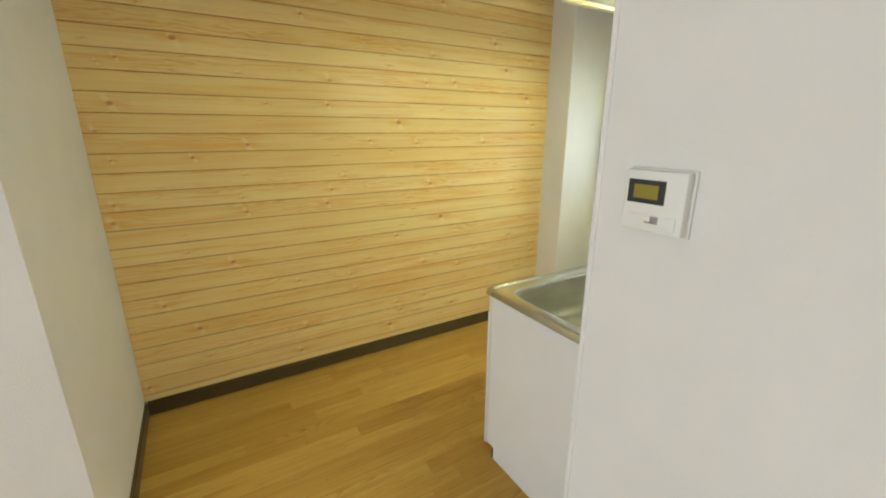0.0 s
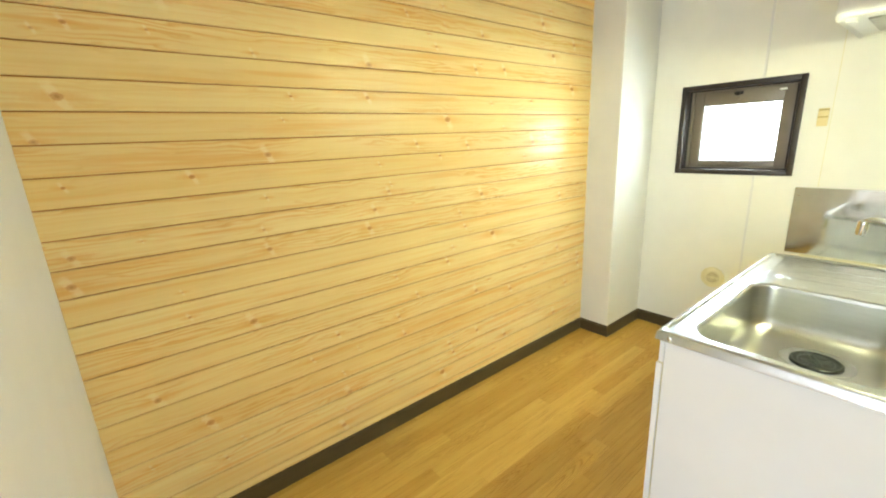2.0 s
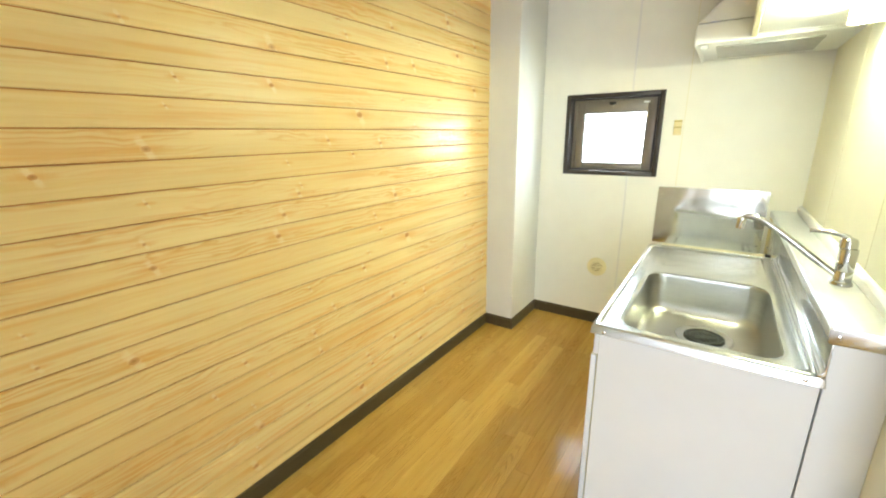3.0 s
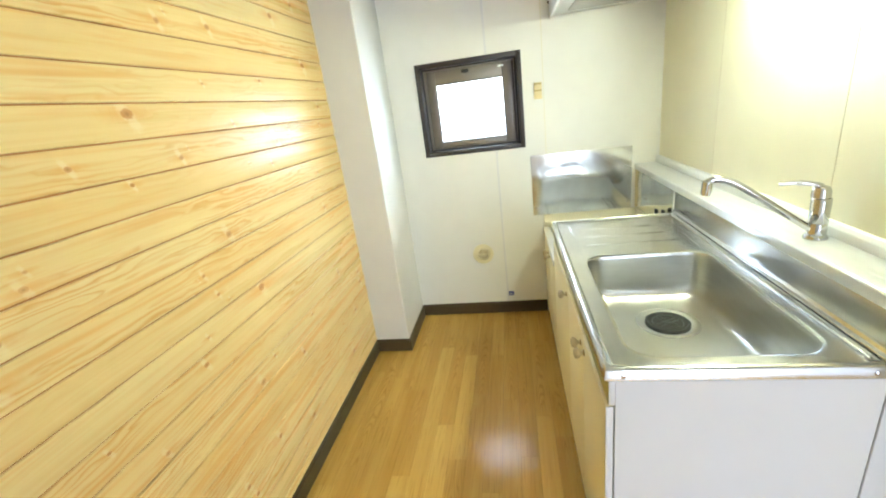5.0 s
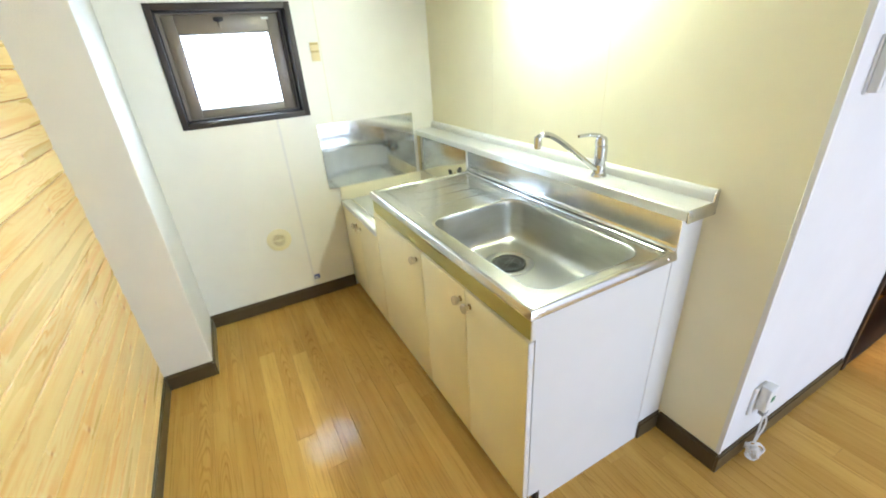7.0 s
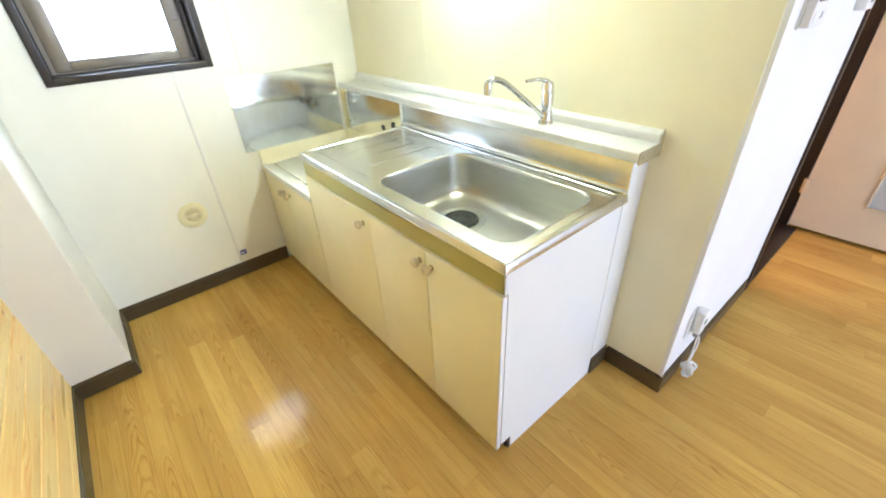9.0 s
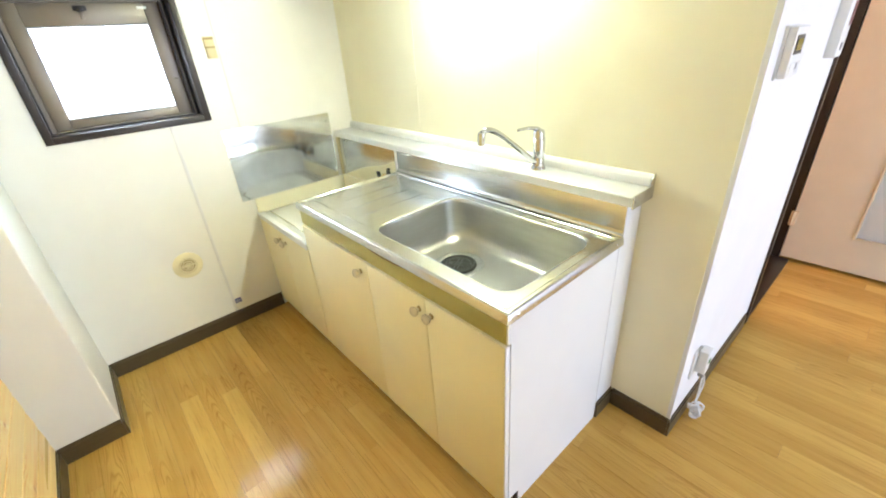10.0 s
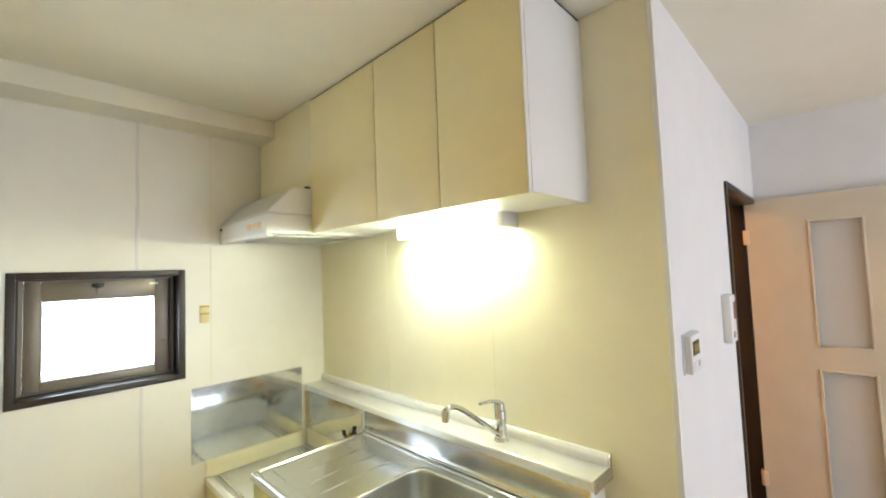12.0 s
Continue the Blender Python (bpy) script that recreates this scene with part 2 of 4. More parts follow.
M_AGED = mat("aged_ivory_plastic", (0.78, 0.66, 0.36), 0.45, var=0.05)
M_COVER = mat("dark_green_rubber", (0.055, 0.066, 0.060), 0.45, var=0.2)
M_TAN = mat("tan_print", (0.52, 0.40, 0.16), 0.5, var=0.05)
M_ORANGE = mat("orange_print", (0.82, 0.58, 0.38), 0.5, var=0.1)
M_CORD = mat("white_cord", (0.78, 0.78, 0.78), 0.35, var=0.02)
M_FILTER = mat("grey_wire_filter", (0.42, 0.42, 0.40), 0.35, metal=0.7, var=0.15, scale=60)
M_LIP_STRIP = mat("brown_lip_strip", (0.16, 0.09, 0.04), 0.6, var=0.3, scale=20)
M_HINGE = mat("cream_hinge_cover", (0.72, 0.56, 0.36), 0.4, var=0.03)


def frosted(name, color, rough):
    m = bpy.data.materials.new(name)
    m.use_nodes = True
    n, l = m.node_tree.nodes, m.node_tree.links
    b = n["Principled BSDF"]
    b.inputs["Base Color"].default_value = (*color, 1)
    b.inputs["Transmission Weight"].default_value, b.inputs["IOR"].default_value = 1.0, 1.45
    tc, nz, bp, mr = n.new("ShaderNodeTexCoord"), n.new("ShaderNodeTexNoise"), n.new("ShaderNodeBump"), n.new("ShaderNodeMapRange")
    nz.inputs["Scale"].default_value = 140
    l.new(tc.outputs["Object"], nz.inputs[0])
    bp.inputs["Strength"].default_value, bp.inputs["Distance"].default_value = 0.25, 0.005
    l.new(nz.outputs[0], bp.inputs["Height"])
    l.new(bp.outputs[0], b.inputs["Normal"])
    mr.inputs[3].default_value, mr.inputs[4].default_value = rough - 0.05, rough + 0.05
    l.new(nz.outputs[0], mr.inputs[0])
    l.new(mr.outputs[0], b.inputs["Roughness"])
    return m


M_GLASS = frosted("frosted_window_glass", (0.96, 0.98, 0.98), 0.35)
M_DGLASS = frosted("frosted_door_glass", (0.88, 0.89, 0.87), 0.5)
M_DGLASS.node_tree.nodes["Principled BSDF"].inputs["Transmission Weight"].default_value = 0.45
M_OUT = glow("bright_overcast_distance", (0.96, 0.98, 1.0), 3.0)


# ---- building helpers ----
def box(bm, x0, y0, z0, x1, y1, z1, bevel=0.0, seg=1):
    vs = bmesh.ops.create_cube(bm, size=1)["verts"]
    for v in vs:
        v.co = Vector((x0 + (v.co.x + 0.5) * (x1 - x0), y0 + (v.co.y + 0.5) * (y1 - y0), z0 + (v.co.z + 0.5) * (z1 - z0)))
    if bevel:
        es = list({e for v in vs for e in v.link_edges})
        bmesh.ops.bevel(bm, geom=es, offset=bevel, segments=seg, affect="EDGES", profile=0.5)
    return bm


def cyl(bm, p0, p1, r0, r1=None, n=24):
    p0, p1 = Vector(p0), Vector(p1)
    d = p1 - p0
    m = Matrix.Translation((p0 + p1) / 2) @ d.to_track_quat("Z", "Y").to_matrix().to_4x4()
    bmesh.ops.create_cone(bm, cap_ends=True, segments=n, radius1=r0, radius2=r0 if r1 is None else r1, depth=d.length, matrix=m)
    return bm


def link(name, bm, material, smooth=False):
    me = bpy.data.meshes.new(name)
    bmesh.ops.recalc_face_normals(bm, faces=bm.faces[:])
    bm.to_mesh(me)
    bm.free()
    me.materials.append(material)
    if smooth:
        me.shade_smooth()
        me.set_sharp_from_angle(angle=radians(35))
    return new(name, me)


def structure(name, bm, material, label, category, smooth=False):
    return tagged(link(name, bm, material, smooth), label, category, kind="structure")


ORIGIN = {}


def thing(name, at, label, category, group="", kind=""):
    ob = new(name)
    ob.empty_display_size = 0.1
    ob.location = at
    ORIGIN[ob] = Vector(at)
    return tagged(ob, label, category, group, kind)


def part(name, bm, material, parent, label="", smooth=True):
    """One mesh of its own under a thing or a part; bm in world metres."""
    o = ORIGIN.get(parent, Vector((0, 0, 0)))
    bm.transform(Matrix.Translation(-o))
    ob = link(name, bm, material, smooth)
    ob.parent = parent
    ORIGIN[ob] = o
    return tagged(ob, label)


def bar(x0, y0, z0, x1, y1, z1, bevel=0.002, seg=2):
    return box(bmesh.new(), x0, y0, z0, x1, y1, z1, bevel, seg)


def boxes(*rows):
    bm = bmesh.new()
    for r in rows:
        box(bm, *r)
    return bm


def lathe(bm, origin, axis, profile, n=24):
    """Turns (radius, height) pairs round an axis."""
    q = Vector(axis).to_track_quat("Z", "Y").to_matrix()
    o = Vector(origin)
    rings = []
    for r, h in profile:
        rings.append([bm.verts.new(o + q @ Vector((r * math.cos(2 * math.pi * i / n), r * math.sin(2 * math.pi * i / n), h))) for i in range(n)])
    for a, b in zip(rings, rings[1:]):
        for i in range(n):
            bm.faces.new((a[i], a[(i + 1) % n], b[(i + 1) % n], b[i]))
    bm.faces.new(rings[0][::-1])
    bm.faces.new(rings[-1])
    return bm


def sweep(bm, pts, radii, n=12):
    """A round bar along points."""
    pts = [Vector(p) for p in pts]
    if not isinstance(radii, (list, tuple)):
        radii = [radii] * len(pts)
    rings, side = [], None
    for i, p in enumerate(pts):
        d = (pts[min(i + 1, len(pts) - 1)] - pts[max(i - 1, 0)]).normalized()
        if side is None:
            side = d.orthogonal().normalized()
        side = (side - d * side.dot(d)).normalized()
        up = d.cross(side)
        rings.append([bm.verts.new(p + radii[i] * (math.cos(2 * math.pi * k / n) * side + math.sin(2 * math.pi * k / n) * up)) for k in range(n)])
    for a, b in zip(rings, rings[1:]):
        for i in range(n):
            bm.faces.new((a[i], a[(i + 1) % n], b[(i + 1) % n], b[i]))
    bm.faces.new(rings[0][::-1])
    bm.faces.new(rings[-1])
    return bm


def curve_points(pts, steps=8):
    """Catmull-Rom points through pts."""
    p = [Vector(a) for a in pts]
    p = [2 * p[0] - p[1], *p, 2 * p[-1] - p[-2]]
    out = []
    for i in range(1, len(p) - 2):
        for s in range(steps):
            t = s / steps
            out.append(0.5 * (2 * p[i] + (p[i + 1] - p[i - 1]) * t + (2 * p[i - 1] - 5 * p[i] + 4 * p[i + 1] - p[i + 2]) * t * t + (3 * p[i] - p[i - 1] - 3 * p[i + 1] + p[i + 2]) * t ** 3))
    return [*out, p[-2]]


def prism(bm, profile, axis, a, b):
    """Pushes a closed outline along x, y or z from a to b. The outline gives the two other coordinates, in order."""
    def at(u, v, w):
        return {"x": (w, u, v), "y": (u, w, v), "z": (u, v, w)}[axis]
    f, g = [bm.verts.new(at(u, v, a)) for u, v in profile], [bm.verts.new(at(u, v, b)) for u, v in profile]
    k = len(profile)
    for i in range(k):
        bm.faces.new((f[i], f[(i + 1) % k], g[(i + 1) % k], g[i]))
    bm.faces.new(f[::-1])
    bm.faces.new(g)
    return bm


def soften(bm, width=0.003, seg=2):
    bmesh.ops.recalc_face_normals(bm, faces=bm.faces[:])
    es = [e for e in bm.edges if len(e.link_faces) == 2 and e.calc_face_angle(0) > 0.4]
    bmesh.ops.bevel(bm, geom=es, offset=width, segments=seg, affect="EDGES", profile=0.5, clamp_overlap=True)
    return bm


# ---- large structure ----
T = 0.12
floor = structure("floor", bar(WESTX - T, FARY - T, -0.12, WX + T, PY + T, -0.0025, 0), M_GAP, "honey brown floor of narrow glossy wooden strips", "floor")
structure("ceiling", bar(WESTX - T, FARY - T, CEIL, WX + T, PY + T, CEIL + 0.1, 0), M_CEIL, "white papered ceiling", "ceiling")
structure("ceiling_beam", bar(1.57, SY, 2.348, WX, PY + 0.008, CEIL, 0.004), M_CEIL, "white papered boxed beam along the window wall", "beam")
wall_pine = structure("wall_pine", bar(LX - T, PY + 0.006, 0, WX + T, PY + T, CEIL, 0), M_GROOVE, "wall clad with horizontal knotty pine boards", "wall")
WY0, WY1, WZ0, WZ1 = 0.086, 0.700, 1.111, 1.647
wall_window = structure("wall_window", boxes((WX, SY - T, 0, WX + T, WY0, CEIL), (WX, WY1, 0, WX + T, PY + 0.006, CEIL), (WX, WY0, 0, WX + T, WY1, WZ0), (WX, WY0, WZ1, WX + T, WY1, CEIL)), M_PANEL_PALE, "cream panelled kitchen wall with a small window", "wall")
wall_sink = structure("wall_sink", bar(EX + 0.002, SY - T, 0, WX, SY, CEIL, 0.002), M_PANEL, "glossy cream panelled wall behind the sink", "wall")
structure("column", bar(COLX, COLY, 0, WX, PY + 0.006, 2.348, 0.006, 3), M_WHITE, "white papered boxed-in corner column", "column")
structure("wall_left", prism(bmesh.new(), [(WESTX, LY), (LX, LY), (LX, PY + 0.006), (LX - T, PY + 0.006), (LX - T, LY + T), (WESTX, LY + T)], "z", 0, CEIL), M_WHITE, "white papered wall with an outer corner", "wall")
DY0, DY1, DZ = -2.500, -1.600, 1.955
structure("wall_door", boxes((EX, DY1, 0, EX + T, SY - 0.001, CEIL), (EX, DY0, DZ, EX + T, DY1, CEIL), (EX + 0.050, FARY, 0, EX + T, DY0, CEIL), (EX, FARY, DZ, EX + 0.050, DY0, CEIL)), M_WHITE, "white papered wall with a doorway", "wall")
structure("wall_south", bar(WESTX - T, FARY - T, 0, WX, FARY, CEIL, 0), M_WHITE, "white papered wall", "wall")
structure("wall_west", boxes((WESTX - T, FARY, 0, WESTX, -2.1, CEIL), (WESTX - T, -0.4, 0, WESTX, LY + T, CEIL), (WESTX - T, -2.1, 2.0, WESTX, -0.4, CEIL)), M_WHITE, "white papered wall with a wide glass door opening", "wall")
structure("wall_hall", bar(WX - 0.4, FARY, 0, WX - 0.3, SY - T, CEIL, 0), M_WHITE, "white papered hall wall", "wall")
# low boxed wall behind the sink that carries the ledge
structure("low_wall", bar(0.0, SY, 0, WX, -0.5512, 0.911, 0.002), M_SIDE, "white low boxed wall behind the sink", "wall")
structure("corner_bead", bar(EX - 0.003, SY - 0.010, BH0 := 0.083, EX + 0.012, SY + 0.003, CEIL, 0.0015), M_SIDE, "white plastic corner bead", "trim")

BH, BT = BH0, 0.009
ST = 0.0035
for nm, (x0, y0, x1, y1, dx0, dy0, dx1, dy1) in {
        "north": (LX + BT, PY - BT, COLX - BT, PY + 0.005, 0, ST, 0, 0), "column_front": (COLX - BT, COLY, COLX, PY, ST, 0, 0, 0),
        "column_side": (COLX - BT, COLY - BT, WX - BT, COLY, ST, ST, 0, 0), "window": (WX - BT, 0.001, WX, COLY, ST, 0, 0, 0),
        "left": (LX, LY, LX + BT, PY, 0, 0, -ST, 0), "sink": (EX, SY, 0.001 - BT, SY + BT, 0, 0, 0, -ST),
        "low_wall": (0.0005 - BT, SY, 0.0005, -0.551, ST, 0, 0, 0), "door": (EX - BT, DY1 + 0.032, EX, SY + BT, ST, 0, 0, -ST),
        "living_north": (WESTX, LY - BT, LX + BT, LY, 0, ST, -ST, 0), "south": (-2.6, FARY, EX, FARY + BT, 0, 0, 0, -ST)}.items():
    bm = bar(x0, y0, 0, x1, y1, BH - 0.014, 0)
    box(bm, x0 + dx0 + 0.0004, y0 + dy0 + 0.0004, 0.004, x1 + dx1 - 0.0004, y1 + dy1 - 0.0004, BH)
    structure("baseboard_" + nm, soften(bm, 0.0018, 2), M_BASE, "dark brown wooden baseboard with a stepped top", "baseboard")

# panel joints of the kitchen walls
for nm, r in {"window_lower": (WX - 0.004, 0.256, BH, WX + 0.001, 0.268, WZ0), "window_upper": (WX - 0.004, 0.274, WZ1, WX + 0.001, 0.286, 2.347)}.items():
    structure("panel_joint_" + nm, bar(*r, 0.001), M_JOINT, "pale grey plastic joint strip between wall panels", "trim")
for nm, r in {"window_thin": (WX - 0.0012, -0.033, 1.055, WX + 0.001, -0.030, 2.347), "sink_a": (1.105, SY - 0.001, 0.98, 1.108, SY + 0.0012, 1.80), "sink_b": (0.425, SY - 0.001, 0.98, 0.428, SY + 0.0012, 1.74)}.items():
    structure("panel_joint_" + nm, bar(*r, 0.0004, 1), M_STRIP, "fine cream joint between wall panels", "trim")


# ---- window ----
def window():
    w = thing("window_1", (WX, 0.38, WZ0), "small dark bronze aluminium awning window with frosted glass", "window", kind="structure")
    W = 0.028
    bm = bmesh.new()
    # casing: a flat face frame with a deep reveal
    for r in ((WX - 0.010, WY0, WZ0, WX + 0.127, WY0 + W, WZ1), (WX - 0.010, WY1 - W, WZ0, WX + 0.127, WY1, WZ1), (WX - 0.010, WY0 + W, WZ0, WX + 0.127, WY1 - W, WZ0 + W), (WX - 0.010, WY0 + W, WZ1 - W, WX + 0.127, WY1 - W, WZ1)):
        box(bm, *r, 0.002, 2)
    part("casing", bm, M_BRONZE, w, "dark bronze casing")
    a, b, c, d = WY0 + W, WY1 - W, WZ0 + W, WZ1 - W
    # fixed track frame, then the sash
    bm = bmesh.new()
    for r in ((WX + 0.066, a, c, WX + 0.122, a + 0.022, d), (WX + 0.066, b - 0.022, c, WX + 0.122, b, d), (WX + 0.066, a + 0.022, c, WX + 0.122, b - 0.022, c + 0.010), (WX + 0.066, a + 0.022, d - 0.012, WX + 0.122, b - 0.022, d)):
        box(bm, *r, 0.002, 1)
    part("frame", bm, M_SASH, w, "brown aluminium frame")
    # thin black boxes paint the dark gap between casing and frame
    bm = bmesh.new()
    for r in ((WX + 0.058, a, c, WX + 0.0658, a + 0.010, d), (WX + 0.058, b - 0.007, c, WX + 0.0658, b, d), (WX + 0.058, a + 0.010, c, WX + 0.0658, b - 0.007, c + 0.006), (WX + 0.058, a + 0.010, d - 0.006, WX + 0.0658, b - 0.007, d)):
        box(bm, *r)
    part("weatherstrip", bm, M_BLACK, w, "black strip in place of the dark gap inside the casing")
    a2, b2, c2, d2 = a + 0.0222, b - 0.0222, c + 0.0102, d - 0.0122
    sash = None
    S, SL, SH = 0.058, 0.052, 0.080
    bm = bmesh.new()
    for r in ((WX + 0.078, a2, c2, WX + 0.108, a2 + S, d2), (WX + 0.078, b2 - SL, c2, WX + 0.108, b2, d2), (WX + 0.078, a2 + S, c2, WX + 0.108, b2 - SL, c2 + 0.036), (WX + 0.078, a2 + S, d2 - SH, WX + 0.108, b2 - SL, d2)):
        box(bm, *r, 0.003, 2)
    sash = part("sash", bm, M_SASH, w, "taupe aluminium sash")
    bm = bmesh.new()
    for r in ((WX + 0.083, a2 + S, c2 + 0.036, WX + 0.089, a2 + S + 0.006, d2 - SH), (WX + 0.083, b2 - SL - 0.006, c2 + 0.036, WX + 0.089, b2 - SL, d2 - SH), (WX + 0.083, a2 + S + 0.006, c2 + 0.036, WX + 0.089, b2 - SL - 0.006, c2 + 0.042), (WX + 0.083, a2 + S + 0.006, d2 - SH - 0.006, WX + 0.089, b2 - SL - 0.006, d2 - SH)):
        box(bm, *r)
    part("gasket", bm, M_GREY, sash, "grey rubber gasket")
    g = part("pane", bar(WX + 0.091, a2 + S - 0.004, c2 + 0.032, WX + 0.096, b2 - SL + 0.004, d2 - SH + 0.004, 0), M_GLASS, sash, "frosted white glass")
    g.visible_shadow = False
    m = (a + b) / 2 + 0.02
    bm = box(bmesh.new(), WX + 0.066, m - 0.022, d2 - 0.030, WX + 0.078, m + 0.022, d2 - 0.012, 0.003, 2)
    box(bm, WX + 0.054, m - 0.010, d2 - 0.034, WX + 0.067, m + 0.010, d2 - 0.018, 0.003, 2)
    part("latch", bm, M_BLACK, w, "black latch")
    part("latch_keeper", soften(bar(WX + 0.070, m - 0.006, d2 - 0.060, WX + 0.078, m + 0.006, d2 - 0.031, 0), 0.002), M_SASH, w)
    part("sticker", bar(WX + 0.0772, a2 + S - 0.010, d2 - 0.026, WX + 0.0782, a2 + S + 0.024, d2 - 0.016, 0), M_PLASTIC, w, "small white sticker")
    # slim side stay in the reveal
    part("stay", soften(bar(WX + 0.058, a + 0.016, c + 0.01, WX + 0.0655, a + 0.024, d - 0.012, 0), 0.001), M_BRONZE, w, "thin side stay")
    part("pull", soften(bar(WX + 0.070, a2 + 0.006, 1.30, WX + 0.078, a2 + 0.032, 1.308, 0), 0.002), M_SASH, w)


window()
k = thing("backdrop", (3.2, 0.4, 1.4), "bright white overcast distance outside the window", "backdrop", kind="structure")
part("sheet", bar(3.2, -2.5, -0.6, 3.22, 3.3, 3.6, 0), M_OUT, k)


# ---- doorway and door ----
def doorway():
    f = thing("door_frame", (EX, (DY0 + DY1) / 2, 0), "dark walnut stained wooden door frame", "door frame", kind="structure")
    part("jamb", soften(bar(EX - 0.010, DY1 - 0.028, 0, EX + T + 0.01, DY1 + 0.030 - 0.03 + 0.004, DZ, 0), 0.003), M_WALNUT, f)
    part("jamb", soften(bar(EX + 0.050, DY0 - 0.004, 0, EX + T + 0.03, DY0 + 0.028, DZ, 0), 0.003), M_WALNUT, f)
    part("head", soften(bar(EX - 0.010, DY0 + 0.038, DZ - 0.028, EX + T + 0.01, DY1 - 0.028, DZ + 0.004, 0), 0.003), M_WALNUT, f)
    part("threshold", soften(bar(EX - 0.006, DY0 + 0.028, 0.0005, EX + T + 0.006, DY1 - 0.028, 0.012, 0), 0.003), M_WALNUT, f)
    d = thing("door_1", (EX, DY0, 0.01), "pale beige door standing open with two frosted glass panes", "door", kind="structure")
    x0, x1, y0, y1, z0, z1 = EX - 0.722, EX + 0.044, DY0 - 0.003, DY0 + 0.036, 0.026, 1.948
    px0, px1, panes = -0.700, -0.470, ((0.23, 0.962), (1.083, 1.80))
    bm = boxes((x0, y0, z0, px0, y1, z1), (px1, y0, z0, x1, y1, z1), (px0, y0, z0, px1, y1, panes[0][0]), (px0, y0, panes[0][1], px1, y1, panes[1][0]), (px0, y0, panes[1][1], px1, y1, z1))
    leaf = part("leaf", bm, M_LEAF, d, smooth=False)
    for a, b in panes:
        bm = bmesh.new()
        e = 0.012
        for r in ((px0, y1 - 0.008, a, px0 + e, y1 + 0.006, b), (px1 - e, y1 - 0.008, a, px1, y1 + 0.006, b), (px0 + e, y1 - 0.008, a, px1 - e, y1 + 0.006, a + e), (px0 + e, y1 - 0.008, b - e, px1 - e, y1 + 0.006, b)):
            box(bm, *r, 0.003, 2)
        part("glazing_bead", bm, M_LEAF, leaf)
        part("pane", bar(px0 + 0.004, y0 + 0.014, a + 0.004, px1 - 0.004, y0 + 0.019, b - 0.004, 0), M_DGLASS, leaf, "frosted glass pane")
    part("handle", sweep(bmesh.new(), curve_points([(x0 + 0.05, y1, 0.95), (x0 + 0.05, y1 + 0.045, 0.95), (x0 + 0.07, y1 + 0.055, 0.95), (x0 + 0.15, y1 + 0.055, 0.95)]), 0.009), M_CHROME, d, "steel lever handle")
    for z in (0.285, 1.725):
        bm = box(bmesh.new(), EX + 0.026, y1 - 0.006, z - 0.045, EX + 0.060, y1 + 0.014, z + 0.045, 0.004, 2)
        part("hinge", cyl(bm, (EX + 0.046, y1 + 0.010, z - 0.046), (EX + 0.046, y1 + 0.010, z + 0.046), 0.008), M_HINGE, d, "cream covered hinge")


doorway()


# ---- sink unit ----
def rr_ray(cx, cy, ang, x0, x1, y0, y1, r):
    """Distance from (cx, cy) along ang to a rounded rectangle."""
    def inside(px, py):
        qx, qy = abs(px - (x0 + x1) / 2) - (x1 - x0) / 2 + r, abs(py - (y0 + y1) / 2) - (y1 - y0) / 2 + r
        return math.hypot(max(qx, 0), max(qy, 0)) + min(max(qx, qy), 0) - r < 0
    lo, hi = 0.0, 3.0
    for _ in range(40):
        mid = (lo + hi) / 2
        if inside(cx + mid * math.cos(ang), cy + mid * math.sin(ang)):
            lo = mid
        else:
            hi = mid
    return lo


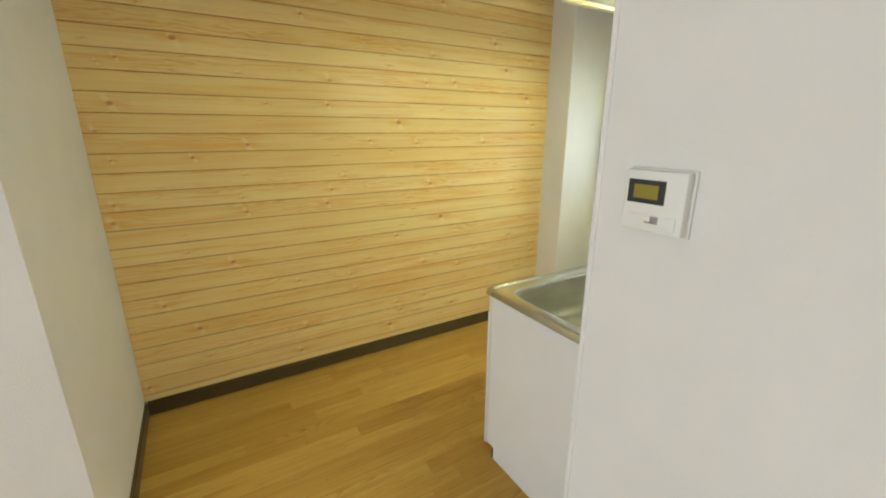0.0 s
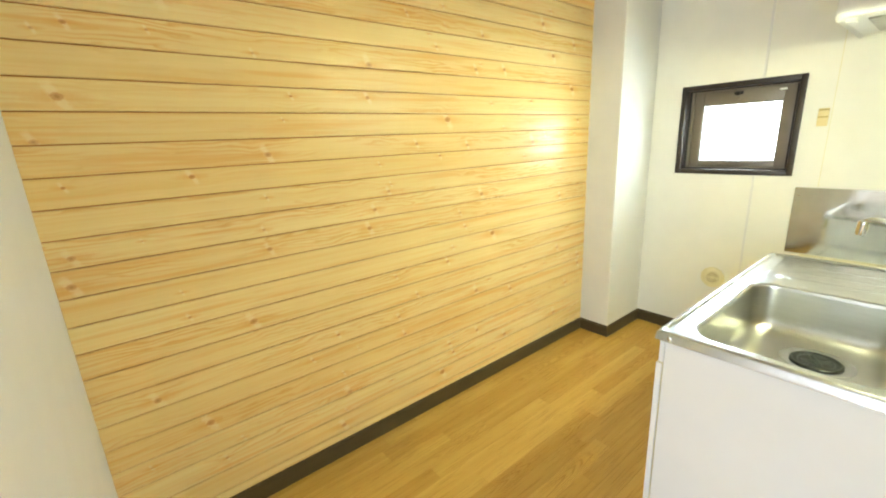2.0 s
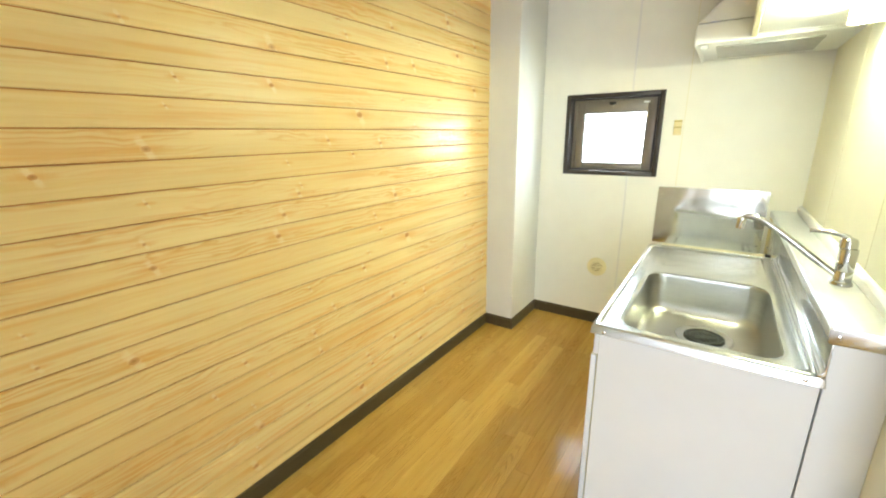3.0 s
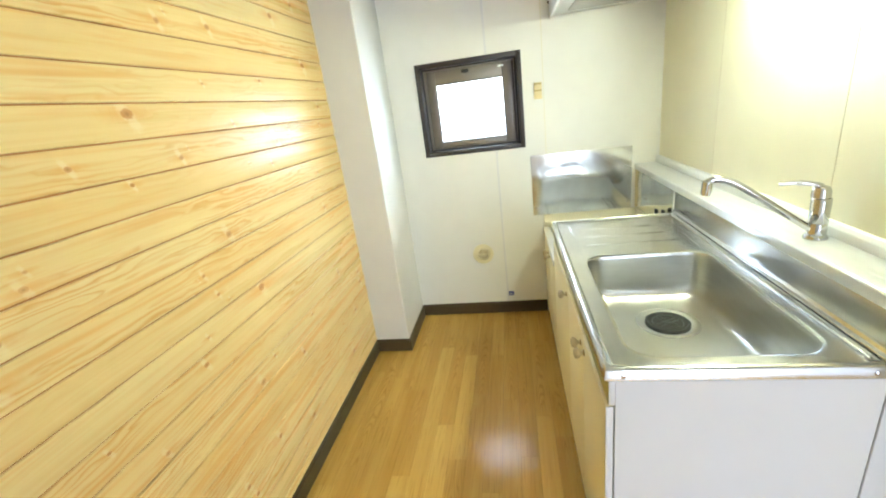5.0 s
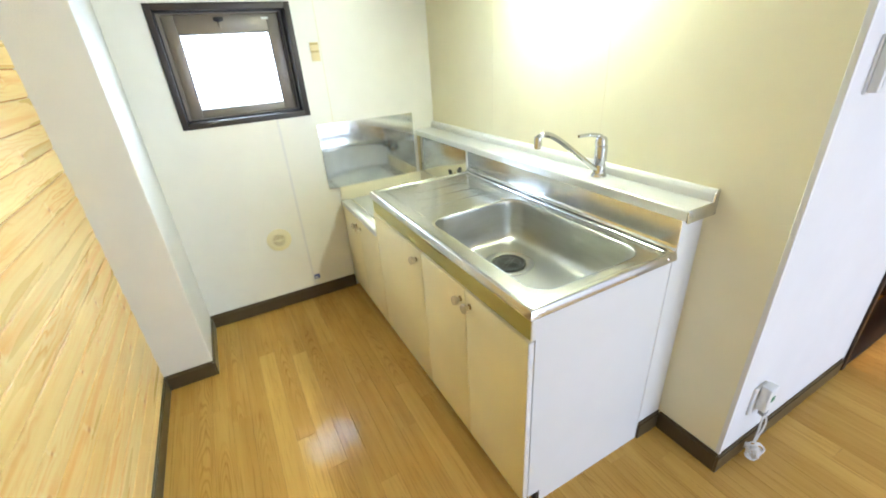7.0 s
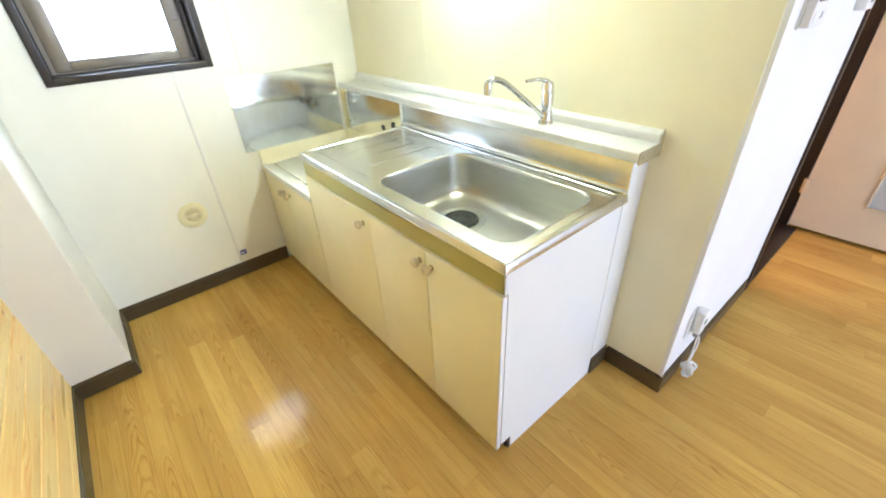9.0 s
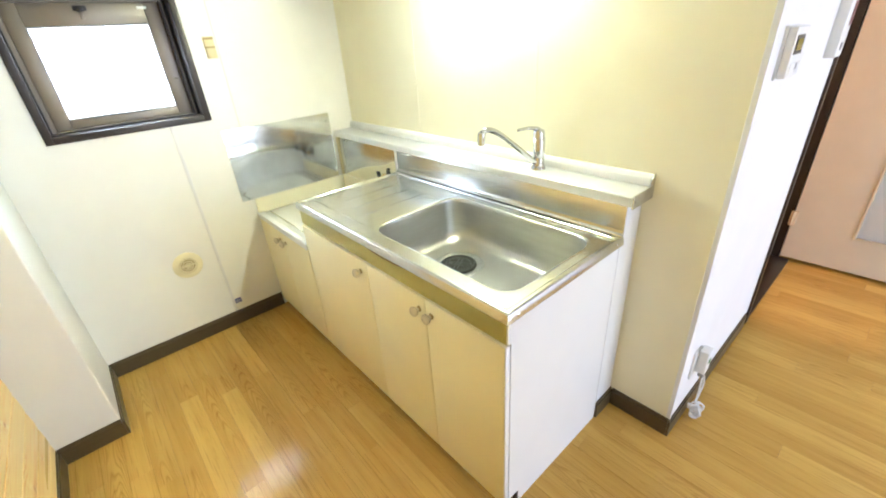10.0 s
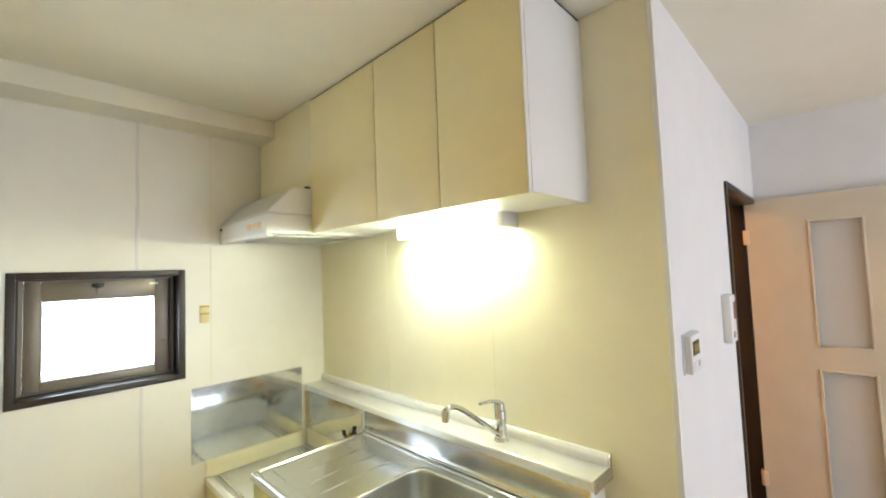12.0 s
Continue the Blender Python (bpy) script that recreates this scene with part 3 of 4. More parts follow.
def steel_sink():
    k = thing("sink", (0.37, -0.28, TOP), "brushed stainless steel sink top with a deep bowl", "sink")
    x0, x1, y0, y1 = -0.009, SINK, -0.553, 0.004
    bx0, bx1, by0, by1 = 0.050, 0.682, -0.482, -0.070
    cx, cy = (bx0 + bx1) / 2, (by0 + by1) / 2
    angs = sorted([2 * math.pi * i / 120 for i in range(120)] + [math.atan2(y - cy, x - cx) % (2 * math.pi) for x in (x0, x1) for y in (y0, y1)])
    bm = bmesh.new()
    rings = []

    def ring(rx0, rx1, ry0, ry1, r, z):
        rings.append([bm.verts.new((cx + rr_ray(cx, cy, a, rx0, rx1, ry0, ry1, r) * math.cos(a), cy + rr_ray(cx, cy, a, rx0, rx1, ry0, ry1, r) * math.sin(a), z)) for a in angs])
    for off, z, r in ((0.002, TOP - 0.028, 0.002), (-0.0025, TOP - 0.028, 0.003), (0.0, TOP - 0.004, 0.004), (0.003, TOP - 0.0005, 0.006), (0.008, TOP + 0.001, 0.008), (0.014, TOP + 0.001, 0.010), (0.020, TOP - 0.0050, 0.014), (0.022, TOP - 0.006, 0.015), (0.025, TOP - 0.006, 0.017)):
        ring(x0 + off, x1 - off, y0 + off, y1 - off, r, z)
    def skin():
        k2 = len(angs)
        for a, b in zip(rings, rings[1:]):
            for i in range(k2):
                bm.faces.new((a[i], a[(i + 1) % k2], b[(i + 1) % k2], b[i]))
    for off, z, r in ((-0.021, TOP - 0.006, 0.080), (-0.012, TOP - 0.006, 0.075), (-0.006, TOP - 0.0066, 0.071), (-0.001, TOP - 0.009, 0.066)):
        ring(bx0 + off, bx1 - off, by0 + off, by1 - off, r, z)
    skin()
    top = part("worktop", bm, M_STEEL, k, "polished stainless steel")
    bm = bmesh.new()
    rings.clear()
    for off, z, r in ((-0.001, TOP - 0.009, 0.066), (0.001, TOP - 0.014, 0.065), (0.002, TOP - 0.022, 0.064), (0.008, TOP - 0.128, 0.064), (0.010, TOP - 0.146, 0.064), (0.015, TOP - 0.160, 0.062), (0.024, TOP - 0.170, 0.060), (0.036, TOP - 0.1755, 0.056), (0.052, TOP - 0.177, 0.05), (0.12, TOP - 0.180, 0.05)):
        ring(bx0 + off, bx1 - off, by0 + off, by1 - off, r, z)
    skin()
    bm.faces.new(rings[-1])
    part("bowl", bm, M_BOWL, k, "brushed deep bowl")
    # pressed drainer: shallow raised ribs and a border
    for i, x in enumerate((0.80, 0.90, 1.0)):
        part("drainer_rib", soften(bar(x, -0.44 + 0.02 * i, TOP - 0.0075, x + 0.016, -0.10 - 0.02 * i, TOP - 0.0056, 0), 0.0004, 2), M_STEEL, top)
    for y in (-0.485, -0.07):
        part("drainer_border", soften(bar(0.735, y, TOP - 0.0070, 1.12, y + 0.006, TOP - 0.0054, 0), 0.0005), M_STEEL, top)
    # drain: wide steel flange and a black dished rubber cover with a cross slit
    dx, dy, dz = 0.484, -0.300, TOP - 0.1798
    part("drain_ring", lathe(bmesh.new(), (dx, dy, dz), (0, 0, 1), ((0.098, 0.0), (0.097, 0.0022), (0.092, 0.0034), (0.084, 0.0030), (0.072, 0.0016), (0.068, 0.0004)), 48), M_STEEL, k, "polished drain flange")
    cover = part("drain_cover", lathe(bmesh.new(), (dx, dy, dz), (0, 0, 1), ((0.0675, 0.0003), (0.0675, 0.0044), (0.065, 0.0060), (0.060, 0.0056), (0.057, 0.0030), (0.036, 0.0016), (0.004, 0.0012)), 48), M_BLACK, k, "black dished rubber drain cover")
    for rr, hh in ((0.0625, 0.0060), (0.047, 0.0026)):
        pts = [(dx + rr * math.cos(2 * math.pi * i / 40), dy + rr * math.sin(2 * math.pi * i / 40), dz + hh) for i in range(41)]
        part("rim", sweep(bmesh.new(), pts, 0.0016, 6), M_COVER, cover, "grey green raised ring")
    for a in (0.5, 0.5 + math.pi / 2):
        c, q = math.cos(a) * 0.038, math.sin(a) * 0.038
        for o in (-0.007, 0.007):
            ox, oy = -math.sin(a) * o, math.cos(a) * o
            part("rubber_rib", sweep(bmesh.new(), [(dx - c + ox, dy - q + oy, dz + 0.0030), (dx + c + ox, dy + q + oy, dz + 0.0034)], 0.0022, 6), M_COVER, cover)
    for x, y, ax in ((x0 - 0.0014, -0.035, (-1, 0, 0.1)), (x0 - 0.0014, -0.515, (-1, 0, 0.1))):
        part("screw", lathe(bmesh.new(), (x + 0.0005, y, TOP - 0.016), ax, ((0.006, 0), (0.006, 0.0015), (0.003, 0.003)), 12), M_CHROME, k)
    # thin brown strip below the front lip, with a dip near the middle
    pts = [(0.02 + 1.12 * i / 28, 0.0015 + 0.004 * math.exp(-((i - 12) / 2.2) ** 2), TOP - 0.0295 - 0.006 * math.exp(-((i - 12) / 2.6) ** 2)) for i in range(29)]
    part("edge_tape", sweep(bmesh.new(), pts, 0.0018, 6), M_LIP_STRIP, k, "thin brown strip below the front lip")
    # back riser that meets the ledge
    part("back_riser", soften(prism(bmesh.new(), [(-0.5505, TOP - 0.002), (-0.534, TOP - 0.002), (-0.534, TOP + 0.006), (-0.541, TOP + 0.010), (-0.5455, TOP + 0.018), (-0.5455, 0.914), (-0.5505, 0.914)], "x", -0.008, SINK), 0.002), M_STEEL, k, "stainless steel back riser")
    part("back_bead", sweep(bmesh.new(), [(0.02, -0.522, TOP - 0.003), (SINK - 0.02, -0.522, TOP - 0.003)], 0.0045, 10), M_STEEL, k)


def knob(parent, x, y, z):
    kn = part("knob", lathe(bmesh.new(), (x, y, z), (0, 1, 0), ((0.0055, 0), (0.0055, 0.010), (0.011, 0.013), (0.0155, 0.018), (0.0165, 0.023), (0.014, 0.028), (0.007, 0.031), (0.001, 0.032)), 20), M_KNOB, parent, "pearly cream round knob")
    part("knob_rose", lathe(bmesh.new(), (x, y, z), (0, 1, 0), ((0.010, 0), (0.010, 0.002), (0.006, 0.004)), 16), M_BRASS, kn, "brass rose")


def cabinet_door(parent, x0, x1, z0, z1, y1, depth=0.018, edge=True):
    d = part("door", soften(bar(x0, y1 - depth, z0, x1, y1, z1, 0), 0.0015), M_DOOR, parent)
    return d


def sink_cabinet():
    k = thing("sink_cabinet", (SINK / 2, -0.28, 0), "cream sink base cabinet with a white side panel", "base cabinet")
    # side panel with a toe notch at the floor
    part("side_panel", prism(bmesh.new(), [(-0.022, 0.058), (-0.0705, 0.058), (-0.0705, 0.0005), (-0.5465, 0.0005), (-0.5465, TOP - 0.029), (-0.022, TOP - 0.029)], "x", 0.0, 0.018), M_SIDE, k, "white melamine side", smooth=False)
    part("side_panel", prism(bmesh.new(), [(-0.022, 0.058), (-0.0705, 0.058), (-0.0705, 0.0005), (-0.5465, 0.0005), (-0.5465, TOP - 0.029), (-0.022, TOP - 0.029)], "x", SINK - 0.020, SINK - 0.002), M_SIDE, k, smooth=False)
    part("bottom", bar(0.018, -0.549, 0.055, SINK - 0.02, -0.022, 0.071, 0), M_SIDE, k)
    part("toe_kick", bar(0.0012, -0.070, 0.0005, SINK - 0.003, -0.058, 0.055, 0), M_BLACK, k, "black toe kick")
    part("apron", soften(bar(0.004, -0.022, 0.708, SINK - 0.002, -0.006, TOP - 0.029, 0), 0.0015), M_APRON, k, "olive yellow apron")
    part("apron_end", bar(-0.0015, -0.021, 0.708, 0.0035, -0.007, TOP - 0.0285, 0.001), M_PLASTIC, k, "pale end cap")
    splits = (0.0015, 0.317, 0.640, SINK - 0.003)
    for i, (a, b) in enumerate(zip(splits, splits[1:])):
        d = cabinet_door(k, a + 0.002, b - 0.002, 0.048, 0.703, 0.0)
        knob(d, (b - 0.029, a + 0.029, a + 0.046)[i], 0.0, 0.655)
        if i == 0:
            part("door_edge", bar(a - 0.002, -0.0175, 0.049, a + 0.0014, -0.0008, 0.702, 0.0005), M_SIDE, d, "white edge strip")


def stove_cabinet():
    k = thing("stove_cabinet", (1.5, -0.28, 0), "low cream stove base cabinet with a steel tray top", "base cabinet")
    x0, x1 = SINK + 0.001, WX - 0.002
    part("body", bar(x0, -0.549, 0.055, x1, -0.022, STOVE - 0.03, 0), M_SIDE, k)
    part("toe_kick", bar(x0, -0.070, 0.0005, x1, -0.058, 0.055, 0), M_BLACK, k, "black toe kick")
    for a, b, kx in ((x0, 1.472, 1.438), (1.472, x1, 1.506)):
        d = cabinet_door(k, a + 0.002, b - 0.002, 0.048, STOVE - 0.032, 0.0)
        knob(d, kx, 0.0, 0.520)
    top = part("tray_top", soften(prism(bmesh.new(), [(0.004, STOVE - 0.030), (0.004, STOVE), (-0.030, STOVE), (-0.036, STOVE - 0.006), (-0.549, STOVE - 0.006), (-0.549, STOVE - 0.030)], "x", x0, x1), 0.002), M_LEDGE, k, "stainless steel tray")
    for y in (-0.505, -0.470):
        part("tray_rib", soften(bar(x0 + 0.03, y, STOVE - 0.0062, x1 - 0.05, y + 0.010, STOVE - 0.003, 0), 0.001), M_STEEL, top)
    part("tray_rib", soften(bar(x0 + 0.01, -0.060, STOVE - 0.006, x1 - 0.03, -0.052, STOVE - 0.001, 0), 0.002), M_STEEL, top)


steel_sink()
sink_cabinet()
stove_cabinet()


# ---- ledge, splash panels and upstands ----
def ledge():
    k = thing("ledge", (0.9, -0.6, 0.915), "long stainless steel ledge behind the sink", "ledge")
    part("shelf", soften(prism(bmesh.new(), [(SY, 0.912), (-0.556, 0.912), (-0.556, 0.915), (-0.534, 0.915), (-0.534, 0.943), (-0.538, 0.947), (SY, 0.947)], "x", -0.024, WX - 0.001), 0.002), M_LEDGE, k, "satin stainless steel")
    part("back_lip", soften(prism(bmesh.new(), [(SY + 0.0005, 0.9475), (SY + 0.020, 0.9475), (SY + 0.018, 0.972), (SY + 0.011, 0.983), (SY + 0.0005, 0.985)], "x", -0.022, WX - 0.001), 0.002), M_PLASTIC, k, "pale rounded back lip")
    part("end_cap", soften(prism(bmesh.new(), [(SY + 0.0008, 0.909), (-0.536, 0.909), (-0.532, 0.914), (-0.532, 0.944), (-0.537, 0.949), (SY + 0.021, 0.949), (SY + 0.019, 0.974), (SY + 0.0008, 0.987)], "x", -0.029, -0.0245), 0.001), M_STEEL, k, "steel end cap")
    part("screw", lathe(bmesh.new(), (-0.0288, -0.550, 0.929), (-1, 0, 0), ((0.005, 0), (0.005, 0.0015), (0.002, 0.0025)), 12), M_CHROME, k)


ledge()


def splash(name, r, label, screws):
    k = thing(name, ((r[0] + r[3]) / 2, (r[1] + r[4]) / 2, r[2]), label, "splash panel")
    bm = bmesh.new()
    x0, y0, z0, x1, y1, z1 = r
    n = 24
    along_y = (y1 - y0) > (x1 - x0)
    front, back = [], []
    for i in range(n + 1):
        row, rowb = [], []
        for j in range(n + 1):
            u, v = i / n, j / n
            bulge = 0.0030 * math.sin(math.pi * u) * math.sin(math.pi * v) + 0.0010 * math.sin(7 * u + 3 * v) + 0.0016 * math.sin(9 * v + 2 * u) * max(0.0, u - 0.45)
            if along_y:
                row.append(bm.verts.new((x0 - bulge, y0 + u * (y1 - y0), z0 + v * (z1 - z0))))
                rowb.append(bm.verts.new((x1, y0 + u * (y1 - y0), z0 + v * (z1 - z0))))
            else:
                row.append(bm.verts.new((x0 + u * (x1 - x0), y1 + bulge, z0 + v * (z1 - z0))))
                rowb.append(bm.verts.new((x0 + u * (x1 - x0), y0, z0 + v * (z1 - z0))))
        front.append(row)
        back.append(rowb)
    for i in range(n):
        for j in range(n):
            bm.faces.new((front[i][j], front[i + 1][j], front[i + 1][j + 1], front[i][j + 1]))
            bm.faces.new((back[i][j], back[i][j + 1], back[i + 1][j + 1], back[i + 1][j]))
        for q in (0, n):
            bm.faces.new((front[i][q], back[i][q], back[i + 1][q], front[i + 1][q]))
            bm.faces.new((front[q][i], front[q][i + 1], back[q][i + 1], back[q][i]))
    part("sheet", bm, M_MIRROR, k)
    for p in screws:
        part("screw", lathe(bmesh.new(), p, (-1, 0, 0) if along_y else (0, 1, 0), ((0.005, 0), (0.005, 0.002), (0.002, 0.0035)), 12), M_CHROME, k)


splash("splash_panel", (WX - 0.004, -0.518, 0.684, WX - 0.0005, 0.062, 1.052), "mirror polished stainless splash panel on the wall", [(WX - 0.005, y, z) for y in (0.04, -0.495) for z in (0.725, 1.01)])
splash("splash_panel", (1.185, -0.5508, 0.688, WX - 0.017, -0.5475, 0.9095), "mirror polished stainless panel below the ledge", [(x, -0.5468, 0.735) for x in (1.26, 1.72)])
k = thing("upstand", (WX, -0.3, STOVE), "cream plastic upstand around the stove recess", "upstand")
part("strip", soften(bar(WX - 0.012, -0.5508, STOVE - 0.006, WX - 0.0005, -0.002, 0.682, 0), 0.003), M_STRIP, k)
part("strip", soften(bar(1.174, -0.5508, STOVE - 0.006, WX - 0.0125, -0.540, 0.686, 0), 0.003), M_STRIP, k)
part("corner_strip", soften(bar(WX - 0.016, -0.5508, 0.6865, WX - 0.0045, -0.538, 0.9095, 0), 0.003), M_BEAD, k, "tan corner moulding")


def gas_tap():
    for x, z in ((1.300, 0.765), (1.205, 0.785)):
        k = thing("gas_tap", (x, -0.5475, z), "small brass gas tap with a black handle", "gas tap", "gas taps in the stove recess")
        part("pipe", sweep(bmesh.new(), [(x, -0.5475, z - 0.010), (x, -0.515, z - 0.010)], 0.008), M_BRASS, k)
        part("flange", lathe(bmesh.new(), (x, -0.5472, z - 0.010), (0, 1, 0), ((0.016, 0), (0.016, 0.003), (0.010, 0.006)), 18), M_BRASS, k)
        part("valve_body", lathe(bmesh.new(), (x, -0.528, z - 0.010), (0, 1, 0), ((0.011, 0), (0.012, 0.003), (0.012, 0.016), (0.009, 0.020)), 18), M_CHROME, k, "plated valve body")
        part("handle", soften(prism(bmesh.new(), [(-0.523, z - 0.002), (-0.509, z - 0.002), (-0.506, z + 0.028), (-0.520, z + 0.026)], "x", x - 0.010, x + 0.010), 0.0025), M_BLACK, k, "black handle")


gas_tap()


# ---- faucet ----
def faucet():
    k = thing("faucet", (0.365, -0.610, 0.9475), "chrome single lever kitchen faucet with a long spout", "faucet")
    x, y, z = 0.365, -0.610, 0.9475
    part("base_ring", lathe(bmesh.new(), (x, y, z), (0, 0, 1), ((0.027, 0), (0.027, 0.004), (0.024, 0.010), (0.022, 0.012)), 28), M_CHROME, k)
    part("body", lathe(bmesh.new(), (x, y, z), (0, 0, 1), ((0.0215, 0.010), (0.0215, 0.040), (0.0200, 0.043), (0.0215, 0.046), (0.0215, 0.108), (0.0195, 0.111)), 28), M_CHROME, k)
    cap = part("cap", lathe(bmesh.new(), (x, y, z), (0, 0.03, 1), ((0.0195, 0.111), (0.0210, 0.113), (0.0205, 0.130), (0.017, 0.139), (0.008, 0.143)), 28), M_CHROME, k)
    part("lever", sweep(bmesh.new(), curve_points([(x, y + 0.005, z + 0.140), (x + 0.006, y + 0.03, z + 0.149), (x + 0.014, y + 0.06, z + 0.152), (x + 0.022, y + 0.092, z + 0.151)], 6), [0.0085] * 4 + [0.0068] * 7 + [0.0056] * 8), M_CHROME, k)
    s = part("spout", sweep(bmesh.new(), curve_points([(x + 0.001, y + 0.014, z + 0.026), (x + 0.006, y + 0.05, z + 0.052), (x + 0.013, y + 0.12, z + 0.106), (x + 0.020, y + 0.185, z + 0.154), (x + 0.024, y + 0.220, z + 0.173), (x + 0.027, y + 0.246, z + 0.178), (x + 0.029, y + 0.262, z + 0.171)], 6), 0.0095, 14), M_CHROME, k)
    part("aerator", lathe(bmesh.new(), (x + 0.029, y + 0.263, z + 0.176), (0, 0.08, -1), ((0.010, 0.0), (0.013, 0.004), (0.013, 0.030), (0.0115, 0.040), (0.010, 0.041)), 22), M_CHROME, s, "ringed aerator tip")


faucet()


# ---- upper cabinet, hood and lamp ----
def wall_cabinet():
    x0, x1, y1, z0, z1 = -0.004, 1.177, -0.293, 1.798, 2.422
    k = thing("wall_cabinet", ((x0 + x1) / 2, SY, z0), "cream three-door wall cabinet with white sides", "wall cabinet")
    part("side", bar(x0, SY, z0, x0 + 0.018, y1 - 0.022, z1, 0.001), M_SIDE, k, "white side panel")
    part("side", bar(x1 - 0.018, SY, z0, x1, y1 - 0.022, z1, 0.001), M_SIDE, k)
    part("bottom", bar(x0 + 0.018, SY, z0 + 0.004, x1 - 0.018, y1 - 0.022, z0 + 0.020, 0), M_SIDE, k, "white underside")
    part("top", bar(x0 + 0.018, SY, z1 - 0.016, x1 - 0.018, y1 - 0.022, z1, 0), M_SIDE, k)
    part("back", bar(x0 + 0.018, SY, z0 + 0.02, x1 - 0.018, SY + 0.006, z1 - 0.016, 0), M_SIDE, k)
    # black bar paints the shade of the gap between cabinet and ceiling
    part("ceiling_filler", bar(x0 + 0.004, SY, z1 + 0.0025, x1, y1 - 0.010, CEIL, 0), M_BLACK, k, "black strip in place of the shade above the cabinet")
    splits = (x0, 0.331, 0.672, x1)
    for a, b in zip(splits, splits[1:]):
        d = cabinet_door(k, a + 0.0024, b - 0.0024, z0 - 0.006, z1 + 0.002, y1)
        if a == x0:
            part("door_edge", bar(a - 0.001, y1 - 0.0175, z0 - 0.005, a + 0.0014, y1 - 0.001, z1 + 0.001, 0), M_SIDE, d, "white edge strip")


def range_hood():
    x0, x1 = 1.1775, WX - 0.001
    k = thing("range_hood", ((x0 + x1) / 2, SY, 1.775), "white metal range hood with a sloping front", "range hood")
    body = part("lower_body", soften(prism(bmesh.new(), [(SY, 1.786), (-0.095, 1.786), (-0.082, 1.774), (-0.076, 1.788), (-0.076, 1.866), (-0.080, 1.873), (SY, 1.873)], "x", x0, x1), 0.004, 3), M_PLASTIC, k)
    part("canopy", soften(prism(bmesh.new(), [(SY, 1.876), (-0.078, 1.876), (-0.190, 1.990), (-0.210, 2.002), (SY, 2.002)], "x", x0, x1), 0.006, 3), M_PLASTIC, k, "white sloping canopy")
    part("filter", bar(x0 + 0.10, -0.56, 1.779, x1 - 0.12, -0.16, 1.786, 0.002), M_FILTER, body, "grey wire filter")
    part("switch", bar(x0 + 0.05, -0.13, 1.774, x0 + 0.11, -0.10, 1.786, 0.002), M_PLASTIC, body)
    for i in range(3):
        part("caution_print", bar(1.22 + 0.06 * i, -0.0762, 1.812 + 0.006 * (i % 2), 1.268 + 0.06 * i, -0.0752, 1.838, 0), M_ORANGE, body, "faded orange caution print")
    part("knob", lathe(bmesh.new(), (x1 - 0.03, -0.0755, 1.850), (0, 1, 0), ((0.006, 0), (0.006, 0.006), (0.003, 0.008)), 12), M_BLACK, body)
    part("clip", bar(x0 + 0.001, -0.290, 2.0025, x0 + 0.02, -0.268, 2.011, 0.001), M_BLACK, k)
    f = thing("filler_panel", ((x0 + x1) / 2, -0.30, 2.004), "cream filler panel above the hood", "panel")
    part("board", boxes((x0, -0.311, 2.004, 1.5695, -0.295, CEIL - 0.001), (1.5695, -0.311, 2.004, WX, -0.295, 2.3475)), M_PANEL, f)


def kitchen_lamp():
    x0, x1 = 0.280, 0.880
    k = thing("kitchen_lamp", ((x0 + x1) / 2, SY, 1.745), "lit fluorescent lamp under the wall cabinet", "lamp")
    part("housing", soften(bar(x0 + 0.006, SY, 1.752, x1 - 0.006, -0.618, 1.804, 0), 0.003), M_PLASTIC, k, "white metal housing")
    part("diffuser", soften(prism(bmesh.new(), [(-0.6175, 1.748), (-0.580, 1.746), (-0.566, 1.756), (-0.566, 1.790), (-0.578, 1.800), (-0.6175, 1.800)], "x", x0 + 0.036, x1 - 0.006), 0.004), M_TUBE, k, "glowing white diffuser")
    part("end_cap", soften(bar(x0, SY, 1.744, x0 + 0.035, -0.562, 1.804, 0), 0.005, 3), M_PLASTIC, k, "white end cap")
    part("end_cap", soften(bar(x1 - 0.005, SY, 1.744, x1 + 0.003, -0.562, 1.804, 0), 0.002), M_PLASTIC, k)


wall_cabinet()
range_hood()
kitchen_lamp()


# ---- small fittings ----
def round_vent():
    c = (WX, 0.404, 0.443)
    k = thing("round_vent", c, "round ivory plastic wall vent with ring louvres", "vent")
    part("flange", lathe(bmesh.new(), c, (-1, 0, 0), ((0.068, 0), (0.068, 0.004), (0.061, 0.009), (0.041, 0.011), (0.039, 0.006), (0.001, 0.006)), 40), M_IVORY, k)
    # darker disc carries the shade of the slots behind the louvres
    part("grille_back", lathe(bmesh.new(), (c[0] - 0.0058, c[1], c[2]), (-1, 0, 0), ((0.038, 0), (0.038, 0.0008), (0.002, 0.001)), 32), M_RECESS, k, "tan disc with the recess's shade in its colour")
    for r in (0.0345, 0.0235, 0.0125):
        bm = bmesh.new()
        pts = [(c[0] - 0.010, c[1] + r * math.cos(2 * math.pi * i / 32), c[2] + r * math.sin(2 * math.pi * i / 32)) for i in range(33)]
        part("ring_louvre", sweep(bm, pts, 0.0030, 8), M_IVORY, k)
    for s in (-1, 1):
        part("bridge", soften(bar(c[0] - 0.011, c[1] + s * 0.022 - 0.016, c[2] - 0.003, c[0] - 0.006, c[1] + s * 0.022 + 0.016, c[2] + 0.003, 0), 0.001), M_IVORY, k)
    part("hub", lathe(bmesh.new(), (c[0] - 0.006, c[1], c[2]), (-1, 0, 0), ((0.007, 0), (0.007, 0.006), (0.003, 0.008)), 16), M_IVORY, k)


